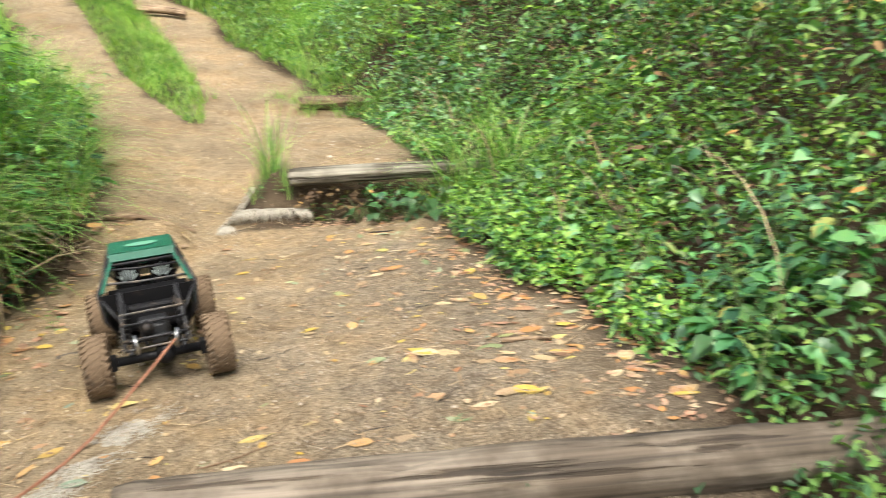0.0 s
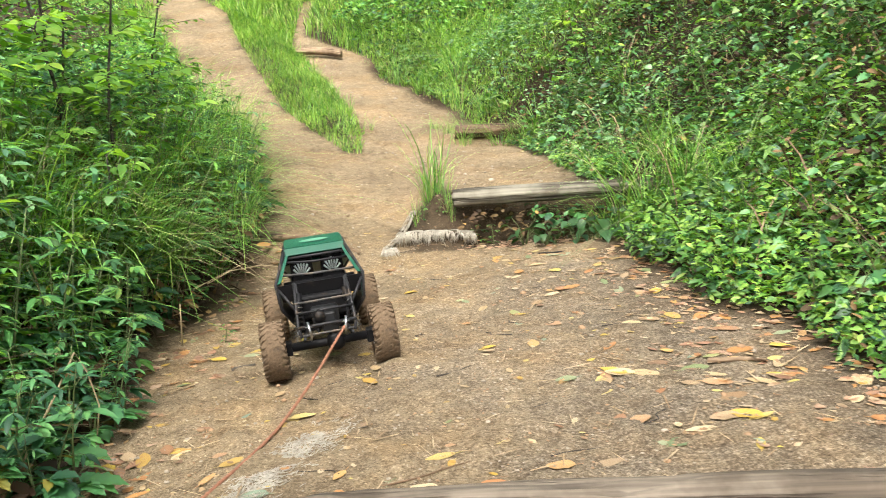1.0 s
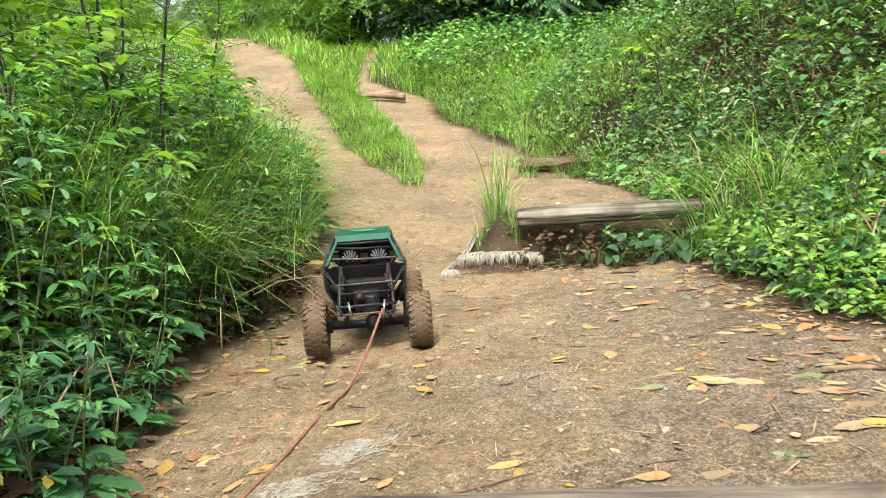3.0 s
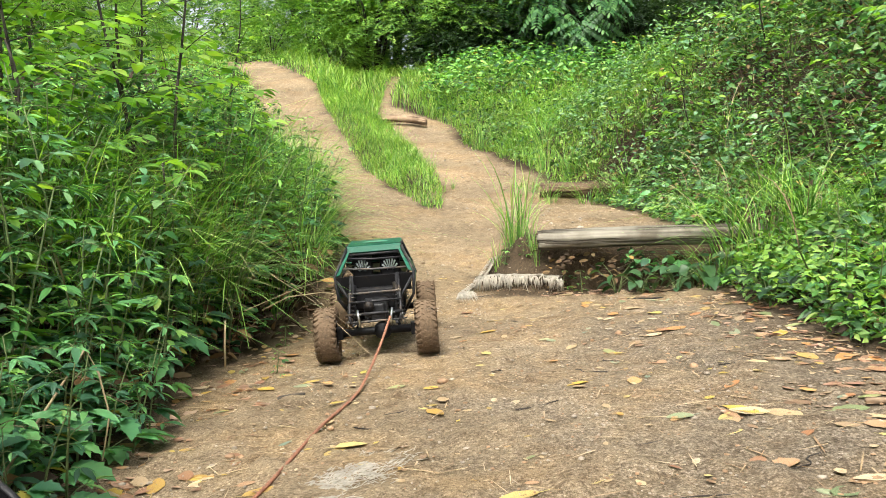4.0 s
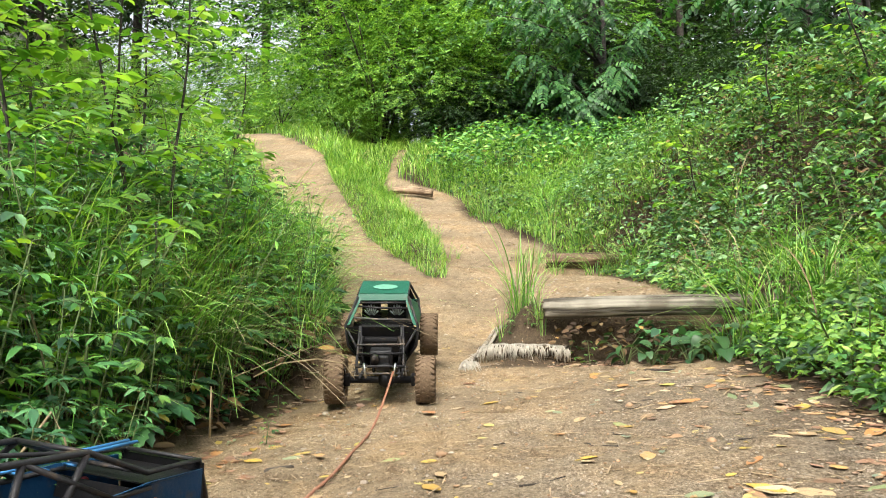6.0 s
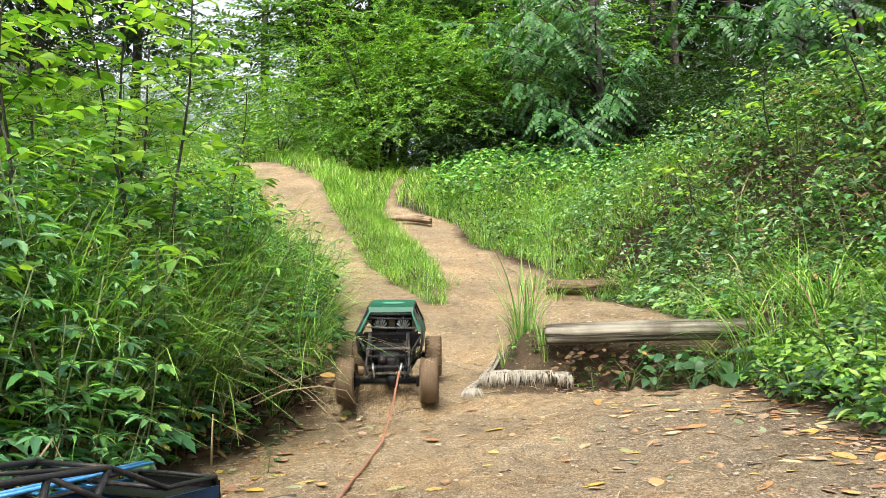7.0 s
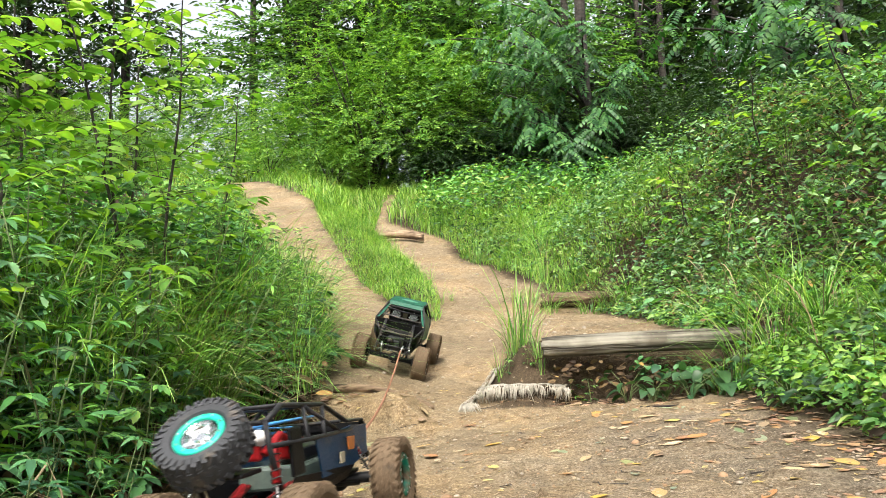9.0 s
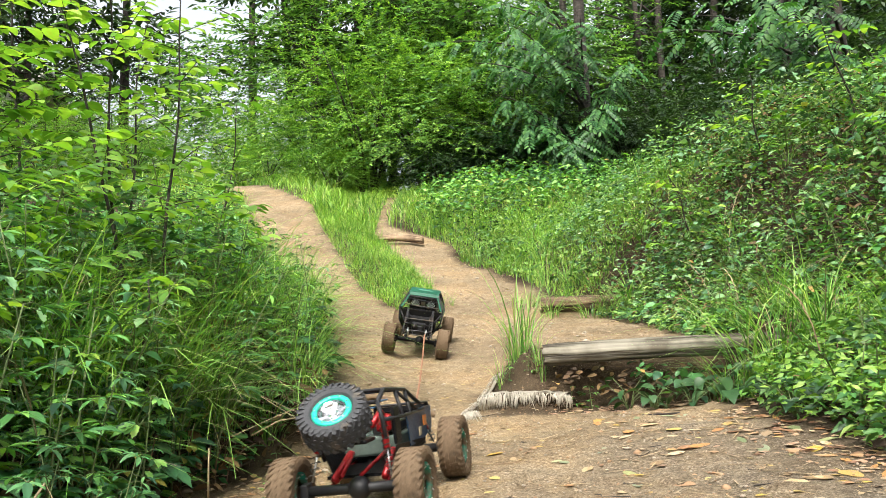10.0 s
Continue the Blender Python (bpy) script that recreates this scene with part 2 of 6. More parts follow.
def lathe(bm, profile, segs=32):
    """Rings round the x axis; profile: (x, radius) points."""
    rings = [[bm.verts.new((x, r * math.cos(a), r * math.sin(a))) for a in [2 * math.pi * k / segs for k in range(segs)]] for x, r in profile]
    for a, b in zip(rings, rings[1:]):
        for k in range(segs):
            bm.faces.new((a[k], a[(k + 1) % segs], b[(k + 1) % segs], b[k]))
    return rings


def sheet(bm, corners, thick):
    """A thin solid panel through the corners."""
    vs = [Vector(c) for c in corners]
    nrm = (vs[1] - vs[0]).cross(vs[-1] - vs[0]).normalized() * thick / 2
    a, b = [bm.verts.new(v + nrm) for v in vs], [bm.verts.new(v - nrm) for v in vs]
    bm.faces.new(a)
    bm.faces.new(b[::-1])
    for i in range(len(vs)):
        j = (i + 1) % len(vs)
        bm.faces.new((a[i], b[i], b[j], a[j]))


# ---- leaves: templates and clouds ----
def blade_template(rows, widths, fold=.12, droop=.25):
    """A leaf of length 1 along +y: three points across, folded at the midrib, tip hanging."""
    v, f = [], []
    for t, w in zip(rows, widths):
        z = -droop * t * t
        v += [(-w, t, z + fold * w * 2), (0, t, z), (w, t, z + fold * w * 2)]
    for i in range(len(rows) - 1):
        a = 3 * i
        f += [(a, a + 1, a + 4, a + 3), (a + 1, a + 2, a + 5, a + 4)]
    return np.array(v), np.array(f)


OVATE = blade_template([0, .10, .28, .50, .70, .87, 1], [.015, .17, .28, .31, .26, .15, .006])
HEART = blade_template([-.10, -.04, .08, .24, .42, .60, .76, .90, 1], [.10, .26, .37, .41, .385, .31, .20, .085, .005], .16, .35)
LANCE = blade_template([0, .25, .55, .82, 1], [.02, .13, .16, .09, .005], .2, .35)
STRAP = blade_template([0, .2, .45, .7, .88, 1], [.012, .014, .014, .011, .007, .001], .3, .0)
TINY = (np.array([(-.24, .45, .06), (0, 0, 0), (.24, .45, .06), (0, 1, -.12)]), np.array([(0, 1, 3), (1, 2, 3)]))
OVAL = blade_template([0, .22, .6, .9, 1], [.03, .17, .21, .12, .02], .1, .2)
SERRATE = blade_template([0, .14, .30, .35, .54, .59, .78, .83, 1], [.02, .17, .29, .21, .31, .22, .22, .13, .005], .16, .30)
SMALL = blade_template([0, .45, 1], [.03, .24, .02], .15, .15)


def unit(a):
    return a / np.maximum(np.linalg.norm(a, axis=1, keepdims=True), 1e-9)


def cloud(template, pos, way, up, size, width=1.0):
    """Copies of a leaf template at pos, pointing along way, face up; arrays of vertices and faces."""
    tv, tf = template
    pos, way, up = np.asarray(pos, float), unit(np.asarray(way, float)), np.asarray(up, float)
    side = unit(np.cross(way, up))
    nrm = np.cross(side, way)
    size = np.broadcast_to(np.asarray(size, float), (len(pos),))[:, None, None]
    width = np.broadcast_to(np.asarray(width, float), (len(pos),))[:, None, None]
    v = pos[:, None] + size * (width * tv[None, :, :1] * side[:, None] + tv[None, :, 1:2] * way[:, None] + width * tv[None, :, 2:] * nrm[:, None])
    f = tf[None] + (np.arange(len(pos)) * len(tv))[:, None, None]
    return v.reshape(-1, 3), f.reshape(-1, tf.shape[1])


def joined(parts):
    v, f, n = [], [], 0
    for a, b in parts:
        v.append(a)
        f.append(b + n)
        n += len(a)
    return np.concatenate(v), np.concatenate(f)


rng = np.random.default_rng(7)


def blades(base, height, lean, width, az, seed=0, segs=6):
    """Arching grass blades as tapered strips."""
    n = len(base)
    t = np.linspace(0, 1, segs)[None, :, None]
    d = np.stack([np.cos(az), np.sin(az), np.zeros(n)], 1)[:, None]
    s = np.stack([-np.sin(az), np.cos(az), np.zeros(n)], 1)[:, None]
    h, le, w = height[:, None, None], lean[:, None, None], width[:, None, None]
    mid = base[:, None] + d * (h * le * t ** 2) + np.array([0, 0, 1.0]) * h * (t - .5 * le * t ** 2.6)
    half = s * w * (1 - t ** 2.2) * .5 + s * .0004
    v = np.stack([mid - half, mid + half], 2).reshape(n, segs * 2, 3)
    one = np.array([(2 * i, 2 * i + 1, 2 * i + 3, 2 * i + 2) for i in range(segs - 1)])
    f = one[None] + (np.arange(n) * segs * 2)[:, None, None]
    return v.reshape(-1, 3), f.reshape(-1, 4)


# ---- ground ----
def smooth(a, b, v):
    """0 below a, 1 above b, smooth between."""
    u = np.clip((np.asarray(v, float) - a) / (b - a), 0, 1)
    return u * u * (3 - 2 * u)


def vnoise(x, y, size, seed=0):
    """Smooth noise from 0 to 1 over the plan, with lumps of that size."""
    x, y = np.asarray(x, float) / size + 37.7 * seed, np.asarray(y, float) / size - 19.3 * seed
    i, j = np.floor(x), np.floor(y)
    u, v = x - i, y - j
    u, v = u * u * (3 - 2 * u), v * v * (3 - 2 * v)

    def h(a, b):
        s = np.sin(a * 127.1 + b * 311.7 + seed * 74.7) * 43758.5453
        return s - np.floor(s)
    return (h(i, j) * (1 - u) + h(i + 1, j) * u) * (1 - v) + (h(i, j + 1) * (1 - u) + h(i + 1, j + 1) * u) * v


# plan of the trail: edges of the bare ground, along y
def left_edge(y):
    return np.interp(y, [-2, 1.2, 1.7, 2.2, 2.6, 3.0, 3.6, 4.3, 5.5, 7.0, 8.0, 9.3, 11, 14], [-.64, -.64, -.66, -.66, -.61, -.50, -.55, -.67, -1.02, -1.55, -1.9, -2.3, -3.2, -5.2])


def right_edge(y):
    return np.interp(y, [-2, 1.0, 1.5, 1.75, 1.95, 2.3, 2.8, 3.1, 4.0, 4.9, 5.15, 5.6, 6.2, 7.5, 8.2, 9.0], [.75, .74, .73, .70, .65, .61, .63, .69, .72, .66, .52, .43, .29, -.06, -.20, -.75])


def island(y):
    """Left and right edge of the grass strip between the two branches."""
    return (np.interp(y, [4.7, 5.5, 6.5, 7.8, 9.0, 11, 14], [-.2, -.5, -.83, -1.22, -1.5, -2.5, -4.6]),
            np.interp(y, [4.7, 5.4, 6.3, 7.6, 8.1, 8.6], [-.2, -.22, -.36, -.61, -.79, -.9]))


def ground(x, y, fine=True):
    """Height of the ground."""
    x, y = np.asarray(x, float), np.asarray(y, float)
    lane = np.interp(y, [-400, -30, -4, 0, 1.02, 1.16, 1.6, 2.6, 2.8, 2.95, 3.1, 3.8, 4.7, 6.5, 7.3, 8.1, 9.2, 10.2, 11.2, 12.5, 30, 90, 400],
                     [-4, -3, -.7, -.14, -.10, -.01, 0, .022, .03, .045, .06, .130, .288, .65, .78, 1.03, 1.41, 1.72, 1.97, 2.10, 2.2, 2.5, 3])
    z = lane + .075 * np.clip(x, -.6, .8) * smooth(.4, 1.2, y) * (1 - smooth(2.5, 3.1, y))
    # the left branch climbs higher than the right one
    mid = sum(island(y)) / 2
    z = z + .26 * smooth(6.0, 7.6, y) * smooth(.35, -.35, x - mid)
    # the grass strip stands proud, its right side broken away
    ia, ib = island(y)
    z = z + .065 * smooth(-.02, .16, x - ia) * smooth(.03, -.03, x - ib) * smooth(4.7, 5.2, y) * (1 - smooth(8.2, 8.8, y))
    # soil heaped against the left rut
    z = z + .050 * smooth(-.30, -.46, x) * smooth(3.15, 3.5, y) * (1 - smooth(4.3, 4.9, y))
    # terraces behind the two log steps
    k = smooth(.18, .30, x)
    on_a = smooth(-.02, .14, x - .10 * smooth(3.2, 4.6, y)) * smooth(0, 1, (y - 2.98 - .09 * k) / (.18 - .145 * k))
    on_a = on_a * smooth(1.25, .80, x)
    z = z + on_a * np.clip(.218 + .045 * (y - 3.05) - lane, 0, 1)
    on_b = smooth(.22, .42, x) * smooth(4.88, 5.0, y)
    z = z + on_b * np.clip(.375 + .03 * (y - 5) - lane, 0, 1)
    # banks on both sides
    l = left_edge(y) - x
    hl = np.interp(y, [0, 1.4, 2.2, 3.2, 4.2, 5.5, 8, 10], [.30, .30, .33, .34, .30, .22, .16, .12])
    z = z + hl * smooth(0, .42, l) + .10 * np.clip(l - .3, 0, 3) * (1 - smooth(9, 12, y))
    r = x - right_edge(y)
    hr = np.interp(y, [0, 1.2, 2.0, 3.2, 4.2, 5.5, 7, 8.5], [.35, .40, .50, .64, .85, .72, .28, .08])
    z = z + hr * smooth(-.03, 1.0, r) + .06 * np.clip(r - .8, 0, 3) * (1 - smooth(6, 9, y))
    # low ledge where the left branch begins
    z = z + .07 * smooth(-.13, -.27, x) * smooth(2.78, 2.84, y + .25 * (x + .3)) * (1 - smooth(2.88, 3.3, y))
    if fine:
        z = z + .016 * (vnoise(x, y, .33, 1) - .5) + .008 * (vnoise(x, y, .11, 2) - .5) + .004 * (vnoise(x, y, .045, 3) - .5)
        z = z + .10 * (vnoise(x, y, 1.3, 4) - .5) * np.maximum(smooth(.1, .9, l), smooth(.1, .9, r))
    return z


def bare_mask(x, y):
    """1 on trodden soil, 0 under the plants; lowered below the middle log to paint its shade."""
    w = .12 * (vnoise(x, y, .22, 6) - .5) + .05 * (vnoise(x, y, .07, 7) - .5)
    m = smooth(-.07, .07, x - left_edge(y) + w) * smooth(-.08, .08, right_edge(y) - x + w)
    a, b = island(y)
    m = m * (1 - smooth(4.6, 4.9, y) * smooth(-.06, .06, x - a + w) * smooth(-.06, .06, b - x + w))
    # dark mound soil, and the shade of the gap under the log as colour
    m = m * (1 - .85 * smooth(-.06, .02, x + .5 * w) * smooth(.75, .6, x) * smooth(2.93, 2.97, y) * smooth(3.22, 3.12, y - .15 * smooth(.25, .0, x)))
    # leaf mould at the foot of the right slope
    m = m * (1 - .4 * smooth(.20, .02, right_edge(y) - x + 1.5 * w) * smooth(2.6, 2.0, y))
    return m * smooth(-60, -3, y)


def spread(n, x0, x1, y0, y1):
    return rng.uniform(x0, x1, n), rng.uniform(y0, y1, n)


def build_ground():
    gx = np.concatenate([np.arange(-1.1, 1.1, .016)])
    out = 1.1 * 1.09 ** np.arange(1, 69)
    gx = np.concatenate([-out[::-1], gx, out])
    gy = np.concatenate([.9 - np.geomspace(.03, 400, 60)[::-1], np.arange(.9, 3.6, .014), np.arange(3.6, 9.5, .03), 9.5 + np.geomspace(.05, 400, 70)])
    X, Y = np.meshgrid(gx, gy)
    x, y = X.ravel(), Y.ravel()
    z = ground(x, y)
    # scuffed crumbs and tyre grooves on the bare soil
    m = bare_mask(x, y)
    near = (np.abs(x) < 1.2) & (y > .7) & (y < 10)
    crumbs = .006 * (vnoise(x, y, .030, 8) - .5) + .012 * np.maximum(vnoise(x, y, .06, 9) - .6, 0) * 2 + .05 * np.maximum(vnoise(x, y, .035, 10) - .72, 0) * smooth(.55, .7, vnoise(x, y, .4, 13))
    z = z + np.where(near, crumbs * m, 0)
    for off in (-.105, .105):
        gr = np.exp(-((x - (np.interp(y, [1.4, 2.0, 2.7, 3.3, 4], [-.18, -.235, -.285, -.33, -.29]) + off)) / .028) ** 2)
        z = z - .007 * gr * smooth(1.5, 1.9, y) * (1 - smooth(3.8, 4.3, y)) * (.5 + vnoise(x, y, .05, 11))
    nx, ny = len(gx), len(gy)
    i = np.arange(nx * ny).reshape(ny, nx)
    f = np.stack([i[:-1, :-1], i[:-1, 1:], i[1:, 1:], i[1:, :-1]], -1).reshape(-1, 4)
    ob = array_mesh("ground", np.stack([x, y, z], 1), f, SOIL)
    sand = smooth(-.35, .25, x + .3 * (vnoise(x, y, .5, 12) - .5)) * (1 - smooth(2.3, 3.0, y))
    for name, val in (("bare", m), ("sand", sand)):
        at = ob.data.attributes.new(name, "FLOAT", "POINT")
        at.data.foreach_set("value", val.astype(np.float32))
    tagged(ob, "ochre sandy trail soil between dark earthen banks", "ground", kind="structure")


build_ground()


# ---- log steps ----
def log(name, label, a, b, r, mat, seed, bend=0.0):
    """A peeled log between two points, uneven, with cracked ends."""
    a, b = Vector(a), Vector(b)
    L = (b - a).length
    bm = bmesh.new()
    segs, rows = 40, max(12, int(L / .02))
    rings = []
    for i in range(rows + 1):
        t = i / rows
        ring = []
        for k in range(segs):
            an = 2 * math.pi * k / segs
            w = noise.noise(Vector((t * L * 4 + seed * 9, math.cos(an) * 1.2, math.sin(an) * 1.2)))
            w2 = noise.noise(Vector((t * L * 1.5 + seed * 5, math.cos(an) * 5, math.sin(an) * 5)))
            split = noise.noise(Vector((t * L * 2.2 + seed * 3, math.cos(an) * 3.1, math.sin(an) * 3.1)))
            q = r * (1 + .10 * w + .05 * w2 - .16 * max(0, 1 - abs(split) / .10)) * (1 - .10 * t)
            if i in (0, rows):
                q *= .90
            bow = (.02 * L + bend) * math.sin(math.pi * t)
            ring.append(bm.verts.new((t * L - (.004 if i == rows else 0) + w * .01 * (i in (0, rows)), q * math.cos(an), q * math.sin(an) + bow * (.3 if not bend else 1))))
        rings.append(ring)
    for p, q in zip(rings, rings[1:]):
        for k in range(segs):
            bm.faces.new((p[k], p[(k + 1) % segs], q[(k + 1) % segs], q[k]))
    for ring, flip in ((rings[0], 1), (rings[-1], 0)):
        c = bm.verts.new(sum((v.co for v in ring), Vector()) / segs + Vector((.006 * (1 if flip else -1), 0, 0)))
        for k in range(segs):
            tri = (ring[k], c, ring[(k + 1) % segs])
            bm.faces.new(tri if flip else tri[::-1])
    ob = part(name, bm, mat)
    d = (b - a).normalized()
    up = Vector((0, 0, 1))
    yv = up.cross(d).normalized()
    m = Matrix((d, yv, d.cross(yv))).transposed().to_4x4()
    m.translation = a
    ob.matrix_world = m
    return tagged(ob, label, "log", "trail step logs")


log("step_log", "weathered grey cracked log edging the lowest trail step", (-.215, 1.185, -.014), (1.0, 1.03, -.004), .052, LOG_GREY, 1)
log("step_log", "smooth pale grey log holding up the middle trail step", (.165, 3.05, .212), (.98, 2.98, .214), .033, LOG_PALE, 2)
log("step_log", "rotten brown log half sunk in the upper trail step", (.365, 4.95, .385), (.90, 4.85, .380), .044, LOG_ROT, 3)
log("step_log", "barkless tan log across the far trail branch", (-.78, 8.22, 1.125), (-.36, 8.08, 1.075), .038, LOG_BROWN, 4, .012)


# ---- plants ----
def stalk(bm, pts, r0, r1, segs=5):
    n = len(pts)
    tube(bm, pts, [r0 + (r1 - r0) * i / (n - 1) for i in range(n)], segs)


def herb(seed, height, leaflets, size, leaf=LANCE, mat=HERB, broad=1.0):
    """An upright herb: a stem with pairs of leaves cut into leaflets."""
    g = np.random.default_rng(seed)
    root = thing("herb", "green wild herb with cut leaves on the bank", "herb", "herbs on the banks")
    lean = g.uniform(-.25, .25, 2)
    bm = bmesh.new()
    node = lambda t: np.array([lean[0] * t * t * height, lean[1] * t * t * height, height * t])
    stalk(bm, [tuple(node(t)) for t in np.linspace(0, 1, 6)], .0028, .001)
    pos, way, size_l = [], [], []
    k = max(4, int(height / .045))
    for i in range(k):
        t = .18 + .82 * i / (k - 1)
        base = node(t)
        for s in (0, 1):
            az = i * 1.45 + s * math.pi + g.uniform(-.4, .4)
            out = np.array([math.cos(az), math.sin(az), g.uniform(.0, .5)])
            pl = size * g.uniform(.5, 1.0) * (1.15 - .5 * t)
            tip = base + out * pl * .75
            stalk(bm, [tuple(base), tuple((base + tip) / 2 + [0, 0, .004]), tuple(tip)], .0011, .0006, 4)
            for j in range(leaflets):
                fan = (j - (leaflets - 1) / 2) * (1.9 / max(1, leaflets - 1)) if leaflets > 1 else 0
                a2 = az + fan + g.uniform(-.12, .12)
                pos.append(tip - out * pl * .10 * abs(fan))
                way.append((math.cos(a2), math.sin(a2), g.uniform(-.25, .30)))
                size_l.append(pl * (1.0 - .28 * abs(fan)) * g.uniform(.85, 1.1))
    part("stem", bm, STEM, root)
    n = len(pos)
    up = np.stack([g.uniform(-.3, .3, n), g.uniform(-.3, .3, n), np.ones(n)], 1)
    v, f = cloud(leaf, pos, way, up, np.array(size_l), broad)
    array_mesh("foliage", v, f, mat, root)
    return root


def grass_tuft(seed, n, height, lean, mat=GRASS, width=.006, radius=.05):
    g = np.random.default_rng(seed)
    root = thing("grass_tuft", "clump of long arching green grass blades", "grass", "grass tufts beside the trail")
    a, r = g.uniform(0, 2 * math.pi, n), radius * np.sqrt(g.uniform(0, 1, n))
    base = np.stack([r * np.cos(a), r * np.sin(a), np.full(n, -.01)], 1)
    v, f = blades(base, height * g.uniform(.55, 1.1, n), lean * g.uniform(.4, 1.5, n), width * g.uniform(.6, 1.2, n), a + g.uniform(-.7, .7, n))
    array_mesh("foliage", v, f, mat, root)
    k = max(4, n // 7)
    a, r = g.uniform(0, 2 * math.pi, k), radius * np.sqrt(g.uniform(0, 1, k))
    base = np.stack([r * np.cos(a), r * np.sin(a), np.full(k, -.01)], 1)
    v, f = blades(base, height * g.uniform(.5, 1.15, k), lean * g.uniform(.6, 1.6, k), width * g.uniform(.4, .7, k), a)
    tagged(array_mesh("dry_blade", v, f, STRAW, root), "dry straw-coloured blades")
    return root


def sow(proto, x, y, smin, smax, sink=.01, tilt=8, label=None):
    """Copies of plants over the plan, on the ground, turned and scaled."""
    z = ground(x, y)
    for i in range(len(x)):
        s = rng.uniform(smin, smax)
        p = proto[int(rng.integers(len(proto)))]
        p.scale = (s, s, s)
        c = copy_thing(p, pose(x[i], y[i], z[i] - sink, rng.uniform(-tilt, tilt), rng.uniform(-tilt, tilt), rng.uniform(0, 360)))
        if label:
            tagged(c, label)


def retire(protos):
    for p in protos:
        for o in (*p.children_recursive, p):
            bpy.data.objects.remove(o)


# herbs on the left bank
protos = [herb(11, .34, 5, .066, LANCE, HERB, .8), herb(12, .26, 5, .064, SERRATE, HERB, .8), herb(13, .40, 5, .06, LANCE, HERB, .62), herb(14, .22, 5, .085, SERRATE, HERB_SHADE), herb(15, .30, 3, .066, LANCE, HERB_SHADE, .95)]
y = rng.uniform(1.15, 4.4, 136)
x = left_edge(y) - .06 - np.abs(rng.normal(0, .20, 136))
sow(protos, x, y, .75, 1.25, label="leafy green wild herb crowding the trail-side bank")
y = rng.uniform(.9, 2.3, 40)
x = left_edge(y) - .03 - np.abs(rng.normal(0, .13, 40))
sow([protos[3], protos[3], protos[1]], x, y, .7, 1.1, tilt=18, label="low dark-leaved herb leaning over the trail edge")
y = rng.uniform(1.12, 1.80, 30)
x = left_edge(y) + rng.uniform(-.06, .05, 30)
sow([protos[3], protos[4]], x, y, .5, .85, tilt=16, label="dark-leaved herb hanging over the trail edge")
# the same kind of herb scattered over the right bank
y = rng.uniform(2.2, 6.5, 40)
x = right_edge(y) + .05 + rng.uniform(0, 1.0, 40)
sow(protos[:3], x, y, .6, 1.0, label="green wild herb among vines on the slope")
y = rng.uniform(.9, 2.1, 16)
x = right_edge(y) + .04 + rng.uniform(0, .35, 16)
sow([protos[3], protos[4]], x, y, .55, .95, tilt=15, label="dark-leaved herb at the foot of the slope")
retire(protos)
# larger pale and yellow-green leaves among them
protos = [herb(17, .36, 3, .062, SERRATE, PALE_SHEEN_LEAF, .85), herb(18, .34, 5, .070, SERRATE, YOUNG, .75), herb(19, .32, 5, .060, LANCE, PALE_SHEEN_LEAF, .7)]
y = rng.uniform(1.3, 3.0, 48)
x = left_edge(y) - .10 - np.abs(rng.normal(0, .22, 48))
sow([protos[0], protos[2]], x, y, .8, 1.2, tilt=14, label="weed with broad leaves, sky sheen in their pale colour")
y = rng.uniform(1.5, 3.4, 20)
x = left_edge(y) - .12 - np.abs(rng.normal(0, .2, 20))
sow([protos[1]], x, y, .8, 1.15, tilt=14, label="bright yellow-green weed with whorled leaves")
retire(protos)
protos = [herb(16, .13, 3, .036, SERRATE, SHRUB), herb(26, .17, 3, .040, SERRATE, HERB), herb(27, .10, 5, .036, LANCE, HERB)]
y = rng.uniform(1.55, 3.3, 40)
x = right_edge(y) + .04 + np.abs(rng.normal(0, .13, 40))
sow(protos, x, y, .7, 1.2, tilt=12, label="small fresh green weed at the slope foot")
for px, py in ((.12, 3.09), (.24, 3.04), (.06, 3.12), (.30, 3.02), (-.5, 2.22), (-.55, 2.55)):
    sow([protos[2]], np.array([px]), np.array([py]), .5, .8, label="small green weed on dark soil beside the trail")
retire(protos)

# grass hanging over the left edge of the trail, and clumps by the logs
tufts = [grass_tuft(21, 58, .40, .95, width=.0034, radius=.07), grass_tuft(22, 48, .32, 1.2, width=.0030, radius=.07), grass_tuft(23, 40, .48, .8, width=.0036, radius=.06)]
y = np.concatenate([rng.uniform(2.05, 2.8, 52), rng.uniform(2.8, 5.4, 74)])
x = left_edge(y) - .05 - .10 * smooth(2.9, 2.4, y) - np.abs(rng.normal(0, .17, 126))
sow(tufts, x, y, .6, 1.15, label="long grass arching from the bank over the trail")
for px, py, s in ((.40, 4.86, .7), (.60, 4.80, .85), (.70, 4.78, .95), (.80, 4.75, .9), (.86, 2.97, 1.0), (.70, 2.95, .75), (.76, 2.93, .95), (.95, 2.90, 1.1), (.82, 2.86, 1.0), (.90, 2.78, .9), (1.02, 2.85, 1.1), (.78, 2.80, .7), (.80, 2.55, .6), (.92, 2.45, .7), (.86, 2.25, .6), (1.0, 2.6, .8), (.98, 2.15, .7), (1.12, 2.4, .8), (.70, 5.2, .8), (.95, 3.2, .8), (.5, 5.05, .5), (.33, 5.15, .6), (.28, 5.3, .5)):
    sow(tufts, np.array([px]), np.array([py]), s * .95, s * 1.05, label="upright grass clump growing at a log step")
y = rng.uniform(3.3, 7.5, 36)
x = right_edge(y) + .05 + rng.uniform(0, .8, 36)
